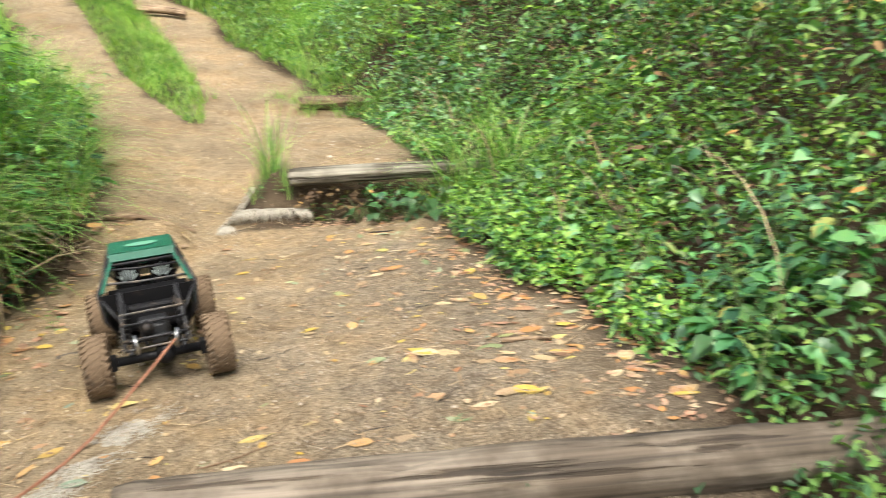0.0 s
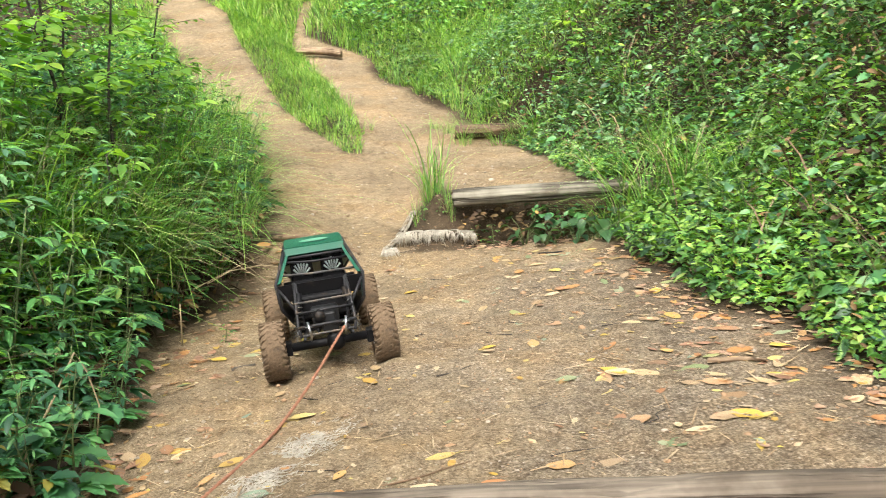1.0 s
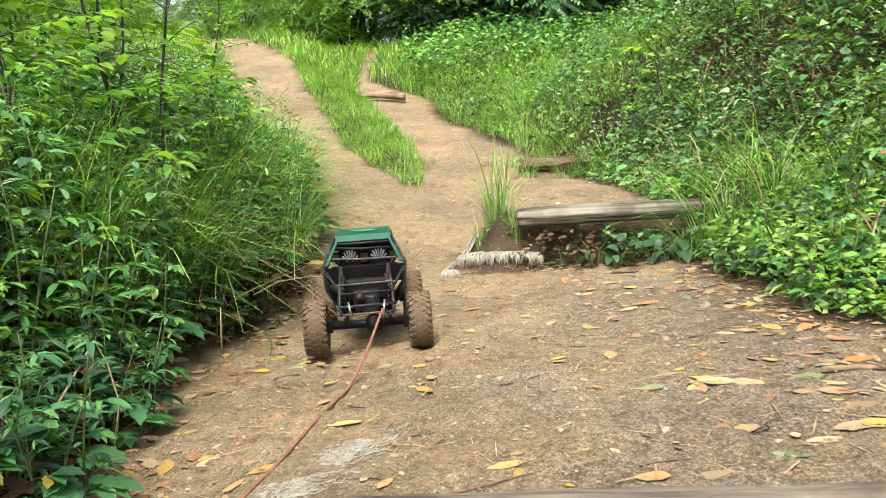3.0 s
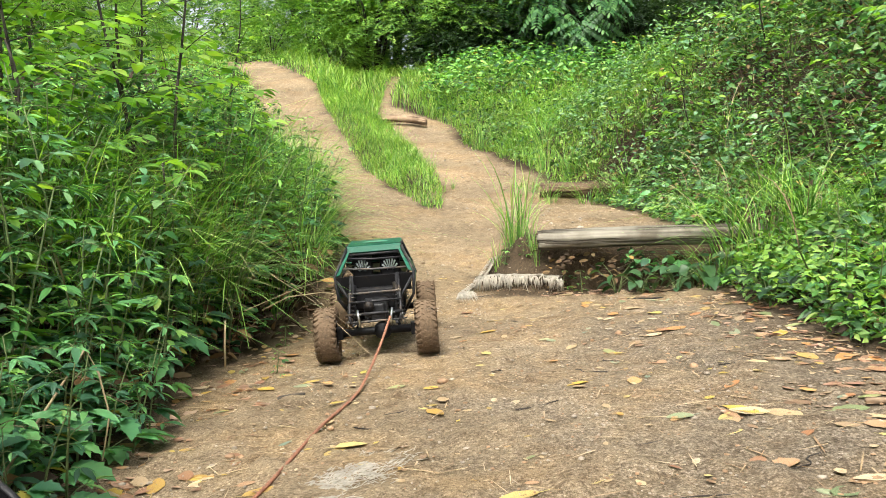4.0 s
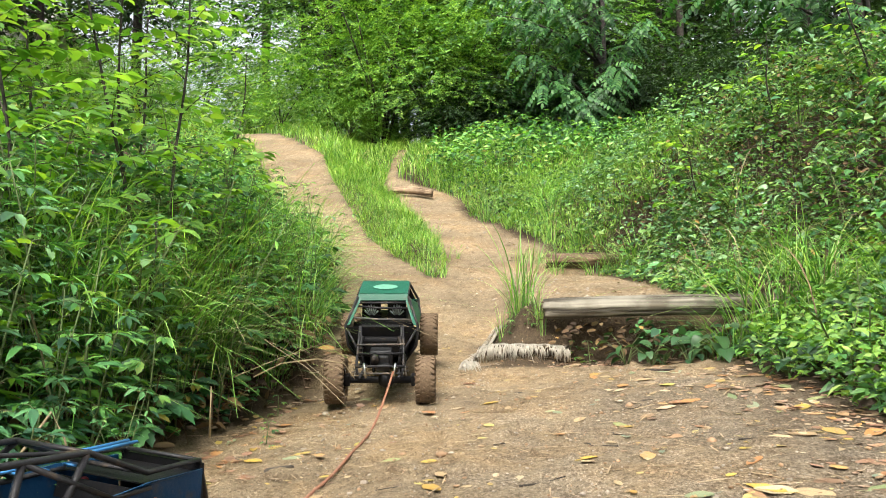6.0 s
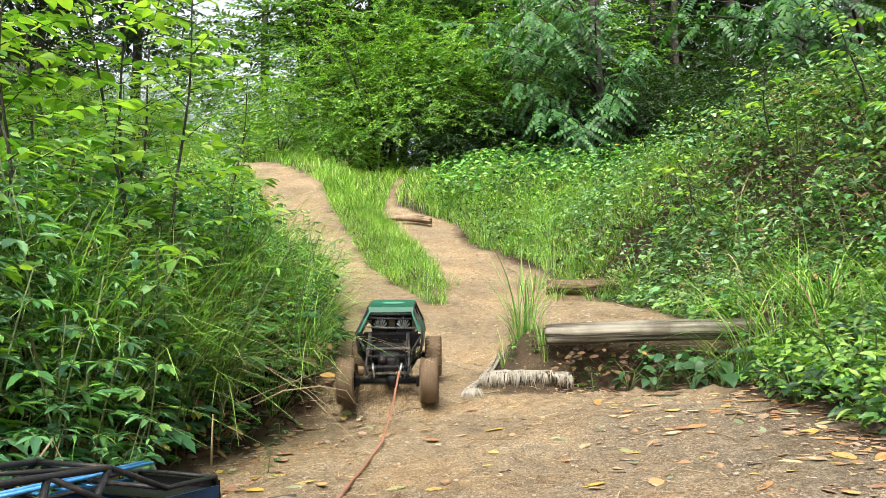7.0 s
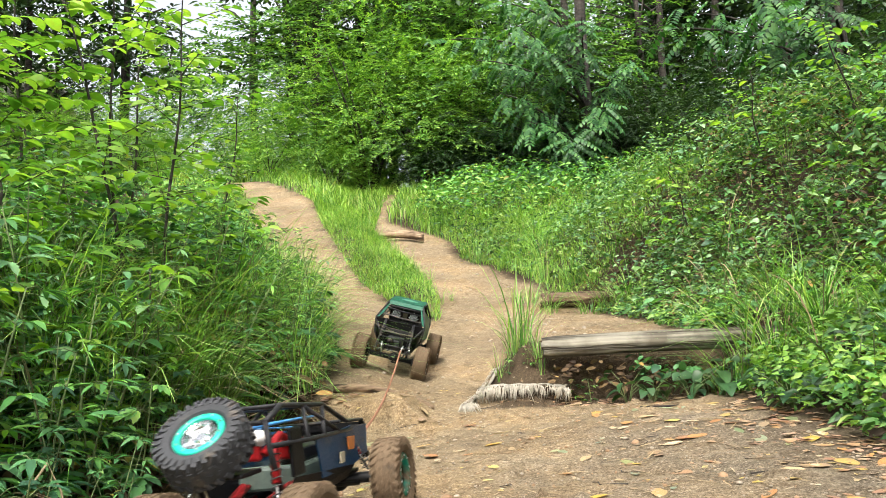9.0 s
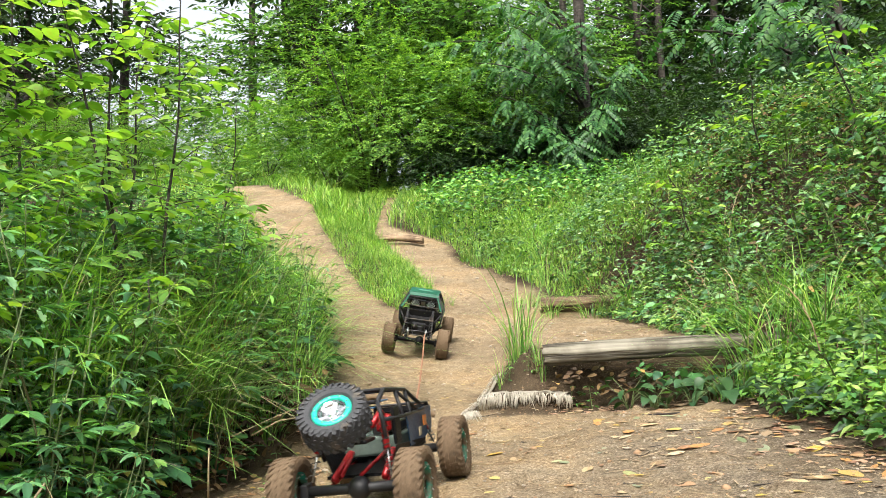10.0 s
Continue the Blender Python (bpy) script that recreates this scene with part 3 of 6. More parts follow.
sow(tufts, x, y, .5, .85, label="grass clump on the overgrown slope")
retire(tufts)
tufts = [grass_tuft(24, 15, .33, .5, width=.0030, radius=.03), grass_tuft(25, 12, .26, .7, width=.0028, radius=.035)]
for px, py, s in ((.105, 3.22, 1.1), (.13, 3.20, 1.0), (.09, 3.20, .9), (.15, 3.10, .7), (.09, 3.28, 1.05), (.04, 3.16, .5), (.16, 3.07, .5)):
    sow(tufts, np.array([px]), np.array([py]), s * .95, s * 1.05, label="sparse thin upright grass beside the middle log")
y = rng.uniform(4.8, 7.8, 30)
x = island(y)[1] + rng.normal(-.02, .05, 30)
sow(tufts, x, y, .35, .7, label="thin grass clump at the worn strip edge")
retire(tufts)


def meadow(name, label, n, xs, ys, height, keep, mat=MEADOW, wide=1.0):
    """A stretch of uncounted grass."""
    x, y = spread(n, *xs, *ys)
    k = keep(x, y)
    x, y = x[k], y[k]
    m = len(x)
    z = ground(x, y)
    h = height * rng.uniform(.45, 1.1, m) * (.6 + .8 * vnoise(x, y, .35, 31))
    v, f = blades(np.stack([x, y, z - .005], 1), h, rng.uniform(.3, 1.3, m), wide * rng.uniform(.0025, .0055, m) * (1 + .06 * y), rng.uniform(0, 2 * math.pi, m), segs=4)
    return tagged(array_mesh(name, v, f, mat), label, "grass", kind="stuff")


def on_island(x, y):
    a, b = island(y)
    return (x > a - .02) & (x < b + .03)


meadow("meadow_grass", "bright green grass strip between two trail branches", 56000, (-2.0, .0), (4.75, 9.5), .10, on_island, wide=.48)
meadow("meadow_grass", "fresh green grass on the far trail shoulder", 30000, (-5.5, 3.5), (8.0, 13.5), .24, lambda x, y: ((x > island(y)[1] - .1) & (y > 8.4) & (x > right_edge(y) - .02)) | ((y > 8.4) & on_island(x, y)) | ((x < left_edge(y)) & (y > 8.5)))
meadow("meadow_grass", "fresh green verge grass beside the upper trail", 24000, (-.4, 2.2), (5.2, 9.0), .14, lambda x, y: (x > right_edge(y) + .02 + .10 * (vnoise(x, y, .3, 35) - .5)), wide=.6)
meadow("meadow_grass", "mixed long fine grass on the bank", 17000, (-2.2, -.3), (1.5, 8.5), .33, lambda x, y: (x < left_edge(y) - .05 - .10 * smooth(3.0, 2.4, y)) & ((vnoise(x, y, .3, 33) > .42) | (y > 4.5)) & ((y > 2.6) | (rng.uniform(0, 1, len(x)) < .45)), GRASS, .55)


def cover(name, label, n, xs, ys, keep, lift, size, mat, leaf=SMALL, layers=1.0, flat=.55, patch=0, share=.5):
    """Uncounted leaves of creepers over a bank: leaves at all heights up to lift."""
    x, y = spread(n, *xs, *ys)
    k = keep(x, y)
    if patch:       # grows in patches
        k = k & (vnoise(x, y, .30, patch) * .6 + vnoise(x, y, .11, patch + 1) * .4 + rng.normal(0, .06, n) > 1 - share)
    x, y = x[k], y[k]
    m = len(x)
    lump = vnoise(x, y, .28, 41) * .7 + vnoise(x, y, .9, 42) * .6
    hgt = (lift(x, y) if callable(lift) else lift) * lump * rng.uniform(0, 1, m) ** .6 * layers
    z = ground(x, y) + .01 + hgt
    az = rng.uniform(0, 2 * math.pi, m)
    way = np.stack([np.cos(az), np.sin(az), rng.uniform(-.6, .25, m)], 1)
    up = np.stack([rng.normal(0, flat, m), rng.normal(-.25, flat, m), np.ones(m)], 1)
    s = size * rng.uniform(.5, 1.25, m)
    v, f = cloud(leaf, np.stack([x, y, z], 1), way, up, s)
    return tagged(array_mesh(name, v, f, mat), label, "creeper", kind="stuff")


in_clearing = lambda x, y: ((x - .80) / .27) ** 2 + ((y - 2.82) / .34) ** 2 < 1
right_of = lambda d: (lambda x, y: ~(in_clearing(x, y) & (rng.uniform(0, 1, np.shape(x)) < .85)) & (x > right_edge(y) + d + .10 * (vnoise(x, y, .25, 43) - .5)))
left_of = lambda d: (lambda x, y: x < left_edge(y) - d - .12 * (vnoise(x, y, .25, 44) - .5))
rise = lambda top: (lambda x, y: top * smooth(-.05, .8, x - right_edge(y)) + .05)
cover("creeper", "dense green creeper leaves over the slope", 7500, (.4, 2.6), (.8, 4.6), right_of(.02), rise(.42), .031, VINE, OVAL, patch=61, share=.64)
cover("creeper", "narrow-leaved green weeds over the slope", 7000, (.4, 2.6), (.8, 4.8), right_of(.02), rise(.46), .044, VINE, LANCE, patch=73, share=.62)
cover("creeper", "heart-leaved pale green vine over the slope", 4600, (.4, 2.6), (.8, 5.2), right_of(.04), rise(.48), .034, PALE_SHEEN_LEAF, HEART, patch=63, share=.56)
cover("creeper", "small-leaved creeper filling the slope", 52000, (.4, 2.6), (.8, 5.0), right_of(.0), rise(.36), .024, VINE, TINY, flat=.8)
cover("creeper", "fine fresh weeds between the slope vines", 12000, (.5, 2.6), (1.6, 5.4), right_of(.02), rise(.40), .022, SHRUB, TINY, flat=.9, patch=65, share=.52)
cover("creeper", "toothed dark green leaves on the slope", 2600, (.5, 2.6), (.9, 4.4), right_of(.04), rise(.46), .046, HERB_SHADE, SERRATE, patch=67, share=.5)
cover("creeper", "green creeper leaves on the upper slope", 5000, (.6, 3.4), (4.3, 6.6), right_of(.10), .34, .038, VINE, OVAL, patch=61, share=.6)
cover("creeper", "small pale weeds spread over the upper slope", 12000, (.6, 3.4), (3.6, 7.5), right_of(.08), .34, .026, PALE_SHEEN_LEAF, TINY, flat=.8, patch=69, share=.6)
cover("creeper", "low green creepers on the far verge", 19000, (-.3, 4.5), (4.6, 11.5), right_of(.05), .22, .05, VINE, TINY)
cover("creeper", "brambly green creepers below the wood", 11000, (-1.0, 7.0), (8.6, 10.9), right_of(.3), .45, .07, HERB, TINY)
cover("creeper", "dark green undergrowth leaves on the bank", 9000, (-2.2, -.3), (.8, 5.0), left_of(.05), lambda x, y: .26 * smooth(0, .5, left_edge(y) - x) + .05, .045, HERB_SHADE, OVAL)
cover("creeper", "small-leaved green undergrowth on the bank", 24000, (-2.4, -.3), (1.2, 8.0), left_of(.03), lambda x, y: .42 * smooth(0, .5, left_edge(y) - x) + .04, .030, HERB, TINY, flat=.8)


cover("creeper", "dark weeds growing under the middle log", 150, (.44, .95), (2.94, 3.07), lambda x, y: x > .3, .16, .034, HERB_SHADE, OVATE)
cover("creeper", "thin weeds and dead leaves under the log", 260, (.17, .95), (2.98, 3.08), lambda x, y: x > .1, .14, .030, DEAD, OVAL)
cover("undergrowth", "low undergrowth with shade-dark leaf colour on the forest floor", 11000, (-11, 11), (-7, 12), lambda x, y: ((x < -2.1) | (x > 2.5) | ((y < .85) & ((x < -.75) | (x > .85)))) & (np.hypot(x, y) > 1.0) & ~((y > 5) & (x < 0) & (x > left_edge(y) - 1.0)), .20, .14, FOREST_SHADE, SMALL)
def beyond_banks(x, y):
    """Sides of the trail past the thick growth, thinning out into the wood."""
    thick = (x > -2.1) & (x < 2.45) & (y > .9)
    open_way = (x > -.80) & (x < .92) & (y < 1.0)
    far = np.hypot(np.maximum(np.abs(x) - 2.0, 0), np.maximum(.9 - y, 0))
    return ~thick & ~open_way & (rng.uniform(0, 1, np.shape(x)) > .15 + .28 * far) & (vnoise(x, y, .6, 77) > .25)


cover("creeper", "weeds thinning out into the wood beside the trail", 30000, (-5.0, 5.0), (-2.5, 8.5), beyond_banks, .26, .060, HERB, TINY, flat=.8)
cover("creeper", "brown dead leaves caught under the bank plants", 5200, (-1.5, -.3), (.9, 4.4), left_of(-.01), .13, .040, DEAD, OVAL)
cover("creeper", "brown dead leaves caught in the slope creepers", 6000, (.5, 2.4), (1.2, 5.2), right_of(.03), rise(.36), .032, DEAD, OVAL)
cover("creeper", "bright fresh weeds at the slope foot", 5200, (.6, 1.25), (1.75, 2.9), lambda x, y: x > right_edge(y) + .01, .15, .024, SHRUB, SMALL, flat=.7, patch=75, share=.6)
cover("creeper", "low mixed weeds at the slope foot", 9000, (.5, 1.4), (1.4, 3.4), right_of(.02), .12, .022, SHRUB, TINY, patch=71, share=.55)


def stems_over(name, label, n, xs, ys, keep, length, mat, r=.0016, bow=0.0):
    """Uncounted thin bramble and straw stems arching over the plants."""
    x, y = spread(n, *xs, *ys)
    k = keep(x, y)
    x, y = x[k], y[k]
    m = len(x)
    az, ln = rng.uniform(0, 2 * math.pi, m), length * rng.uniform(.5, 1.2, m)
    le = rng.uniform(.3, 1.4, m) + bow * rng.uniform(.2, 1, m)
    base = np.stack([x, y, ground(x, y)], 1)
    a, f1 = blades(base, ln, le, np.full(m, r * 2), az, segs=7)
    b, f2 = blades(base + [0, 0, .001], ln, le, np.full(m, r * 2), az + .02, segs=7)
    v, f = joined([(a, f1), (b, f2)])
    return tagged(array_mesh(name, v, f, mat), label, "stalks", kind="stuff")


stems_over("dry_stalks", "thin dry straw-coloured stalks among the leaves", 170, (.5, 2.2), (1.2, 5.0), right_of(.12), .42, STRAW, .001)
stems_over("dry_stalks", "brown dead stems under the bank plants", 700, (-1.2, -.4), (1.1, 3.6), left_of(.0), .17, DRY_STEM, .0009)
stems_over("dry_stalks", "tangled brown bramble stems in the slope vines", 420, (.7, 2.6), (1.6, 5.2), right_of(.15), .46, DRY_STEM, .0011, 1.1)
stems_over("dry_stalks", "green weed stems standing in the slope vines", 300, (.6, 2.6), (1.4, 5.2), right_of(.06), .5, STEM, .0011, .7)
stems_over("dry_stalks", "thin dry stalks standing in the bank growth", 60, (-1.6, -.4), (1.1, 4.6), left_of(.04), .36, STRAW, .001)


# broad heart-shaped leaves in front of the middle log
def broadleaf(seed, k, size):
    g = np.random.default_rng(seed)
    root = thing("broadleaf_weed", "dark green weed with broad heart-shaped leaves", "weed", "broadleaf weeds")
    pos, way = [], []
    for i in range(k):
        bm = bmesh.new()
        az, h = g.uniform(0, 6.28), g.uniform(.03, .11)
        tip = np.array([math.cos(az) * h * .7, math.sin(az) * h * .7, h])
        stalk(bm, [(0, 0, 0), tuple(tip * [.4, .4, .7]), tuple(tip)], .0015, .001, 4)
        part("leaf_stalk", bm, STEM, root)
        pos.append(tip)
        way.append((math.cos(az), math.sin(az) - .4, g.uniform(-.7, .1)))
    v, f = cloud(HEART, pos, way, np.tile([0, -.35, 1.0], (k, 1)) + g.normal(0, .2, (k, 3)), size * g.uniform(.7, 1.15, k))
    array_mesh("foliage", v, f, BROAD, root)
    return root


weeds = [broadleaf(31, 7, .046), broadleaf(32, 9, .040), broadleaf(33, 6, .056)]
for px, py in ((.46, 2.9), (.56, 2.87), (.65, 2.83), (.74, 2.8), (.50, 2.94), (.62, 2.9), (.8, 2.76), (.72, 2.72), (.66, 2.4), (.40, 2.97)):
    sow(weeds, np.array([px]), np.array([py]), .75, 1.1, tilt=6)
for px, py, s in ((.50, 1.10, .55), (.62, 1.07, .6), (.36, 1.1, .5), (.80, 1.28, .8), (.1, 1.1, .45)):
    sow(weeds, np.array([px]), np.array([py]), s * .9, s, tilt=10)
retire(weeds)


# saplings on the left bank
def sapling(name, label, at, height, lean, seed, reach=.30, size=.062, first=.30, leaf=OVATE, k=16):
    g = np.random.default_rng(seed)
    root = thing(name, label, "sapling", "saplings on the bank", at=at)
    bm = bmesh.new()
    trunk = [(lean[0] * t * t * height + .012 * math.sin(9 * t + seed), lean[1] * t * t * height, height * t) for t in np.linspace(0, 1, 10)]
    stalk(bm, trunk, .0065, .0018, 6)
    part("trunk", bm, BARK, root)
    pos, way, sz = [], [], []
    for i in range(k):
        bm = bmesh.new()
        t = first + (1 - first) * i / (k - 1)
        b = np.array([np.interp(t, np.linspace(0, 1, 10), [p[c] for p in trunk]) for c in range(3)])
        az = i * 2.4 + g.uniform(-.4, .4)
        L = reach * (1.15 - .75 * t) * g.uniform(.7, 1.2)
        d = np.array([math.cos(az), math.sin(az), .30])
        pts = [b + d * L * s + np.array([0, 0, -.10 * L * s * s]) for s in np.linspace(0, 1, 6)]
        stalk(bm, [tuple(p) for p in pts], .0018, .0007, 4)
        part("branch", bm, BARK, root)
        q = max(5, int(L / .019))
        for j in range(q):
            s = .15 + .85 * j / (q - 1)
            c = b + d * L * s + np.array([0, 0, -.10 * L * s * s])
            side = (1 if j % 2 else -1) * (1.0 if j < q - 1 else 0)
            a2 = az + side * g.uniform(.7, 1.1)
            pos.append(c)
            way.append((math.cos(a2), math.sin(a2), g.uniform(-.18, .12)))
            sz.append(size * .78 * g.uniform(.7, 1.2))
    n = len(pos)
    v, f = cloud(leaf, pos, way, np.stack([g.normal(0, .25, n), g.normal(-.15, .25, n), np.ones(n)], 1), np.array(sz), 1.05)
    array_mesh("foliage", v, f, YOUNG, root)
    return root


def planted(x, y):
    return (x, y, float(ground(x, y)) - .02)


sapling("sapling", "slender sapling with bright green oval leaves", planted(-1.0, 2.75), 1.15, (-.22, .0), 51, .38, .062)
sapling("sapling", "thin-stemmed sapling with bright backlit leaves", planted(-.86, 2.7), 1.05, (.05, .05), 52, .30, .055)
sapling("sapling", "small bright-leaved sapling on the bank top", planted(-1.28, 2.6), 1.0, (-.1, .1), 53, .40, .065)
sapling("sapling", "young sapling with spreading light green leaves", planted(-1.2, 3.3), 1.05, (.05, .1), 54, .40, .055)
sapling("sapling", "leafy sapling at the bank corner", planted(-1.42, 3.0), 1.25, (.0, .0), 55, .45, .06)
sapling("sapling", "low sapling with large yellow-green leaves", planted(-.78, 2.35), .42, (.0, -.05), 56, .16, .072, .5, LANCE, 7)
sapling("sapling", "low broad-leaved sapling in the grass", planted(-1.02, 2.2), .45, (-.05, -.05), 57, .22, .072, .4, LANCE, 8)
sapling("sapling", "fine-leaved sapling rising behind the grass", planted(-.98, 3.7), .75, (.1, .0), 58, .28, .035, .2, OVATE, 18)
for sx, sy, h, s in ((-1.15, 2.4, .8, 67), (-1.5, 2.5, 1.1, 68), (-1.7, 2.9, 1.3, 69), (-1.1, 2.95, 1.2, 70)):
    sapling("sapling", "bright green sapling crowding the bank top", planted(sx, sy), h, (rng.uniform(-.1, .1), -.05), s, .42, .062, .2, OVATE, 18)
for sx, sy, h, s in ((1.6, 3.9, .6, 61), (1.35, 4.3, .55, 62), (1.05, 4.4, .45, 63), (1.9, 3.4, .7, 64), (2.1, 3.0, .8, 65), (1.5, 3.3, .45, 66)):
    sapling("sapling", "leafy light green sapling on the vine-covered slope", planted(sx, sy), h, (rng.uniform(-.3, .1), -.1), s, .30, .055, .15, OVATE, 11)


# ---- shrubs and trees behind ----
def spray(pos, way, up, n_leaf, length, size, g, wide=.55):
    """Flat feathery branch: leaves set along both sides of a twig."""
    m = len(pos)
    s = np.linspace(.05, 1, n_leaf)[None, :, None]
    way, side = unit(way), unit(np.cross(way, up))
    L = length[:, None, None]
    p = pos[:, None] + way[:, None] * L * s + np.array([0, 0, -1.0]) * L * .28 * s ** 2
    sign = np.where(np.arange(n_leaf) % 2, 1, -1)[None, :, None]
    w = way[:, None] * .7 + side[:, None] * sign * wide * (1.25 - s * .4) + np.array([0, 0, -.15]) + g.normal(0, .16, (m, n_leaf, 3))
    u = np.broadcast_to(unit(np.asarray(up))[:, None], p.shape) + g.normal(0, .25, (m, n_leaf, 3))
    z = np.repeat(size, n_leaf) * g.uniform(.7, 1.2, m * n_leaf)
    return p.reshape(-1, 3), w.reshape(-1, 3), u.reshape(-1, 3), z


def shrub(seed, radius, height, sprays, n_leaf, length, size, mat, leaf=TINY, twig=BARK):
    """A bush: many stems from the foot and drooping feathery branches at its outside."""
    g = np.random.default_rng(seed)
    root = thing("shrub", "large green shrub with drooping feathery branches", "shrub", "shrubs below the wood")
    for i in range(9):
        bm = bmesh.new()
        a = g.uniform(0, 6.28)
        e = np.array([math.cos(a) * radius * .6, math.sin(a) * radius * .6, height * g.uniform(.6, .95)])
        stalk(bm, [(0, 0, -.1), tuple(e * [.3, .3, .5]), tuple(e)], .025, .006, 6)
        part("stem", bm, twig, root)
    az, el = g.uniform(0, 6.28, sprays), np.arcsin(g.uniform(-.1, 1, sprays))
    lump = 1 + .26 * np.sin(az * 3 + seed) * np.cos(el * 4) + .16 * np.sin(az * 7 + el * 9 + seed) + g.normal(0, .08, sprays)
    rad = g.uniform(.55, 1, sprays) ** .5 * lump
    out = np.stack([np.cos(az) * np.cos(el), np.sin(az) * np.cos(el), np.sin(el)], 1)
    pos = out * rad[:, None] * [radius, radius, height * .75] + [0, 0, height * .25]
    way = out * [1, 1, .22] + g.normal(0, .30, (sprays, 3)) * [1, 1, .6]
    up = out * .4 + [0, 0, 1.0]
    p, w, u, z = spray(pos, way, up, n_leaf, length * g.uniform(.6, 1.2, sprays), np.full(sprays, size), g)
    v, f = cloud(leaf, p, w, u, z)
    array_mesh("crown", v, f, mat, root)
    return root


def place(proto, x, y, s, rz=None, lift=0.0, label=None):
    proto.scale = (s, s, s)
    c = copy_thing(proto, pose(x, y, float(ground(x, y, False)) + lift, 0, 0, rng.uniform(0, 360) if rz is None else rz))
    if label:
        tagged(c, label)
    return c


feather = [shrub(71, 1.25, 2.0, 900, 23, .52, .043, SHRUB), shrub(72, 1.1, 1.7, 800, 23, .48, .042, SHRUB), shrub(73, 1.3, 1.8, 840, 23, .52, .043, SHRUB)]
deep = [shrub(76, 1.25, 2.1, 900, 18, .5, .050, UPPER)]
# shrubs of the dark hollow; their leaf colour carries the shade
dusk = [shrub(74, 1.4, 2.0, 700, 10, .45, .10, FOREST_SHADE), shrub(75, 1.3, 1.6, 650, 10, .45, .10, FOREST_SHADE)]
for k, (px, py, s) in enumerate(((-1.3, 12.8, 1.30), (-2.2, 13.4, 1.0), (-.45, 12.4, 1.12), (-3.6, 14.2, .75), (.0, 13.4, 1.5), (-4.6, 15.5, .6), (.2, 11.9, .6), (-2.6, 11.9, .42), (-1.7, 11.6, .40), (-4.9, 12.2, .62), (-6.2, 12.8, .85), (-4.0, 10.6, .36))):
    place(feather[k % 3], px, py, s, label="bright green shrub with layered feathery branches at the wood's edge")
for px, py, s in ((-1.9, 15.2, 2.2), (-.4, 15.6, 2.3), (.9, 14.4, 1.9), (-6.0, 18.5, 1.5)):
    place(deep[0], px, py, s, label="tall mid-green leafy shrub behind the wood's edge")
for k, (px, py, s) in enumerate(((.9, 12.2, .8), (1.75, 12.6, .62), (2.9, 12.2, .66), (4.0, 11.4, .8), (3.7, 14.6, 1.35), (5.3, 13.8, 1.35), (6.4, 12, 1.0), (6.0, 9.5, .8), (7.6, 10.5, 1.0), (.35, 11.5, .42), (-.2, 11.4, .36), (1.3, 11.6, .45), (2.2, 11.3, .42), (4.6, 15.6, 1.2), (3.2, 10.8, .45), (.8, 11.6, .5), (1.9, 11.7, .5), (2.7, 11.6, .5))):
    place(dusk[k % 2], px, py, s, label="shrub under the trees with shade in its dark leaf colour")
retire(feather + deep + dusk)


def tree(seed, height, crown, clumps, mat, trunk_r=.12, n_leaf=8, size=.19, lean=.0):
    """A woodland tree: tapered trunk, limbs, crown of leaf clumps with gaps."""
    g = np.random.default_rng(seed)
    root = thing("tree", "tall woodland tree with a dark uneven crown", "tree", "trees of the wood")
    bm = bmesh.new()
    spine = [np.array([lean * t * t * height + .15 * math.sin(4 * t + seed), .12 * math.sin(3 * t + seed * 2), height * t]) for t in np.linspace(0, 1, 9)]
    spine[0] = spine[0] - [0, 0, .3]
    stalk(bm, [tuple(p) for p in spine], trunk_r, trunk_r * .25, 9)
    part("trunk", bm, BARK, root)
    pos = []
    for i in range(12):
        bm = bmesh.new()
        t = g.uniform(.28, .95)
        b = np.array([np.interp(t, np.linspace(0, 1, 9), [p[c] for p in spine]) for c in range(3)])
        a, L = g.uniform(0, 6.28), crown * g.uniform(.6, 1.1) * (1.2 - .6 * t)
        e = b + np.array([math.cos(a) * L, math.sin(a) * L, L * g.uniform(.1, .6)])
        m = (b + e) / 2 + [0, 0, .12 * L]
        stalk(bm, [tuple(b), tuple(m), tuple(e)], trunk_r * .32, .012, 6)
        part("limb", bm, BARK, root)
        for s in np.linspace(.35, 1.1, clumps // 12):
            pos.append(b + (e - b) * s + g.normal(0, .28, 3))
    pos = np.array(pos)
    k = 5
    p0 = np.repeat(pos, k, 0) + g.normal(0, .25, (len(pos) * k, 3))
    way = g.normal(0, 1, p0.shape) * [1, 1, .4]
    p, w, u, z = spray(p0, way, np.tile([0, 0, 1.0], (len(p0), 1)), n_leaf, g.uniform(.35, .7, len(p0)), np.full(len(p0), size), g)
    v, f = cloud(TINY, p, w, u, z)
    array_mesh("crown", v, f, mat, root)
    return root


wood = [tree(81, 8.5, 2.2, 96, FOREST_SHADE, .12), tree(82, 9.5, 2.0, 84, FOREST_SHADE, .10, lean=.05), tree(83, 7.5, 2.4, 96, FOREST_SHADE, .09, lean=-.06)]
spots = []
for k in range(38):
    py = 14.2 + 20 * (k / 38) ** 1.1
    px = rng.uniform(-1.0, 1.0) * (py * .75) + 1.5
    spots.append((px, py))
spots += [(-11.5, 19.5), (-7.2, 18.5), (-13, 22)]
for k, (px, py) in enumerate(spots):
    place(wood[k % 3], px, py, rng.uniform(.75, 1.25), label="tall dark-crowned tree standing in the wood")
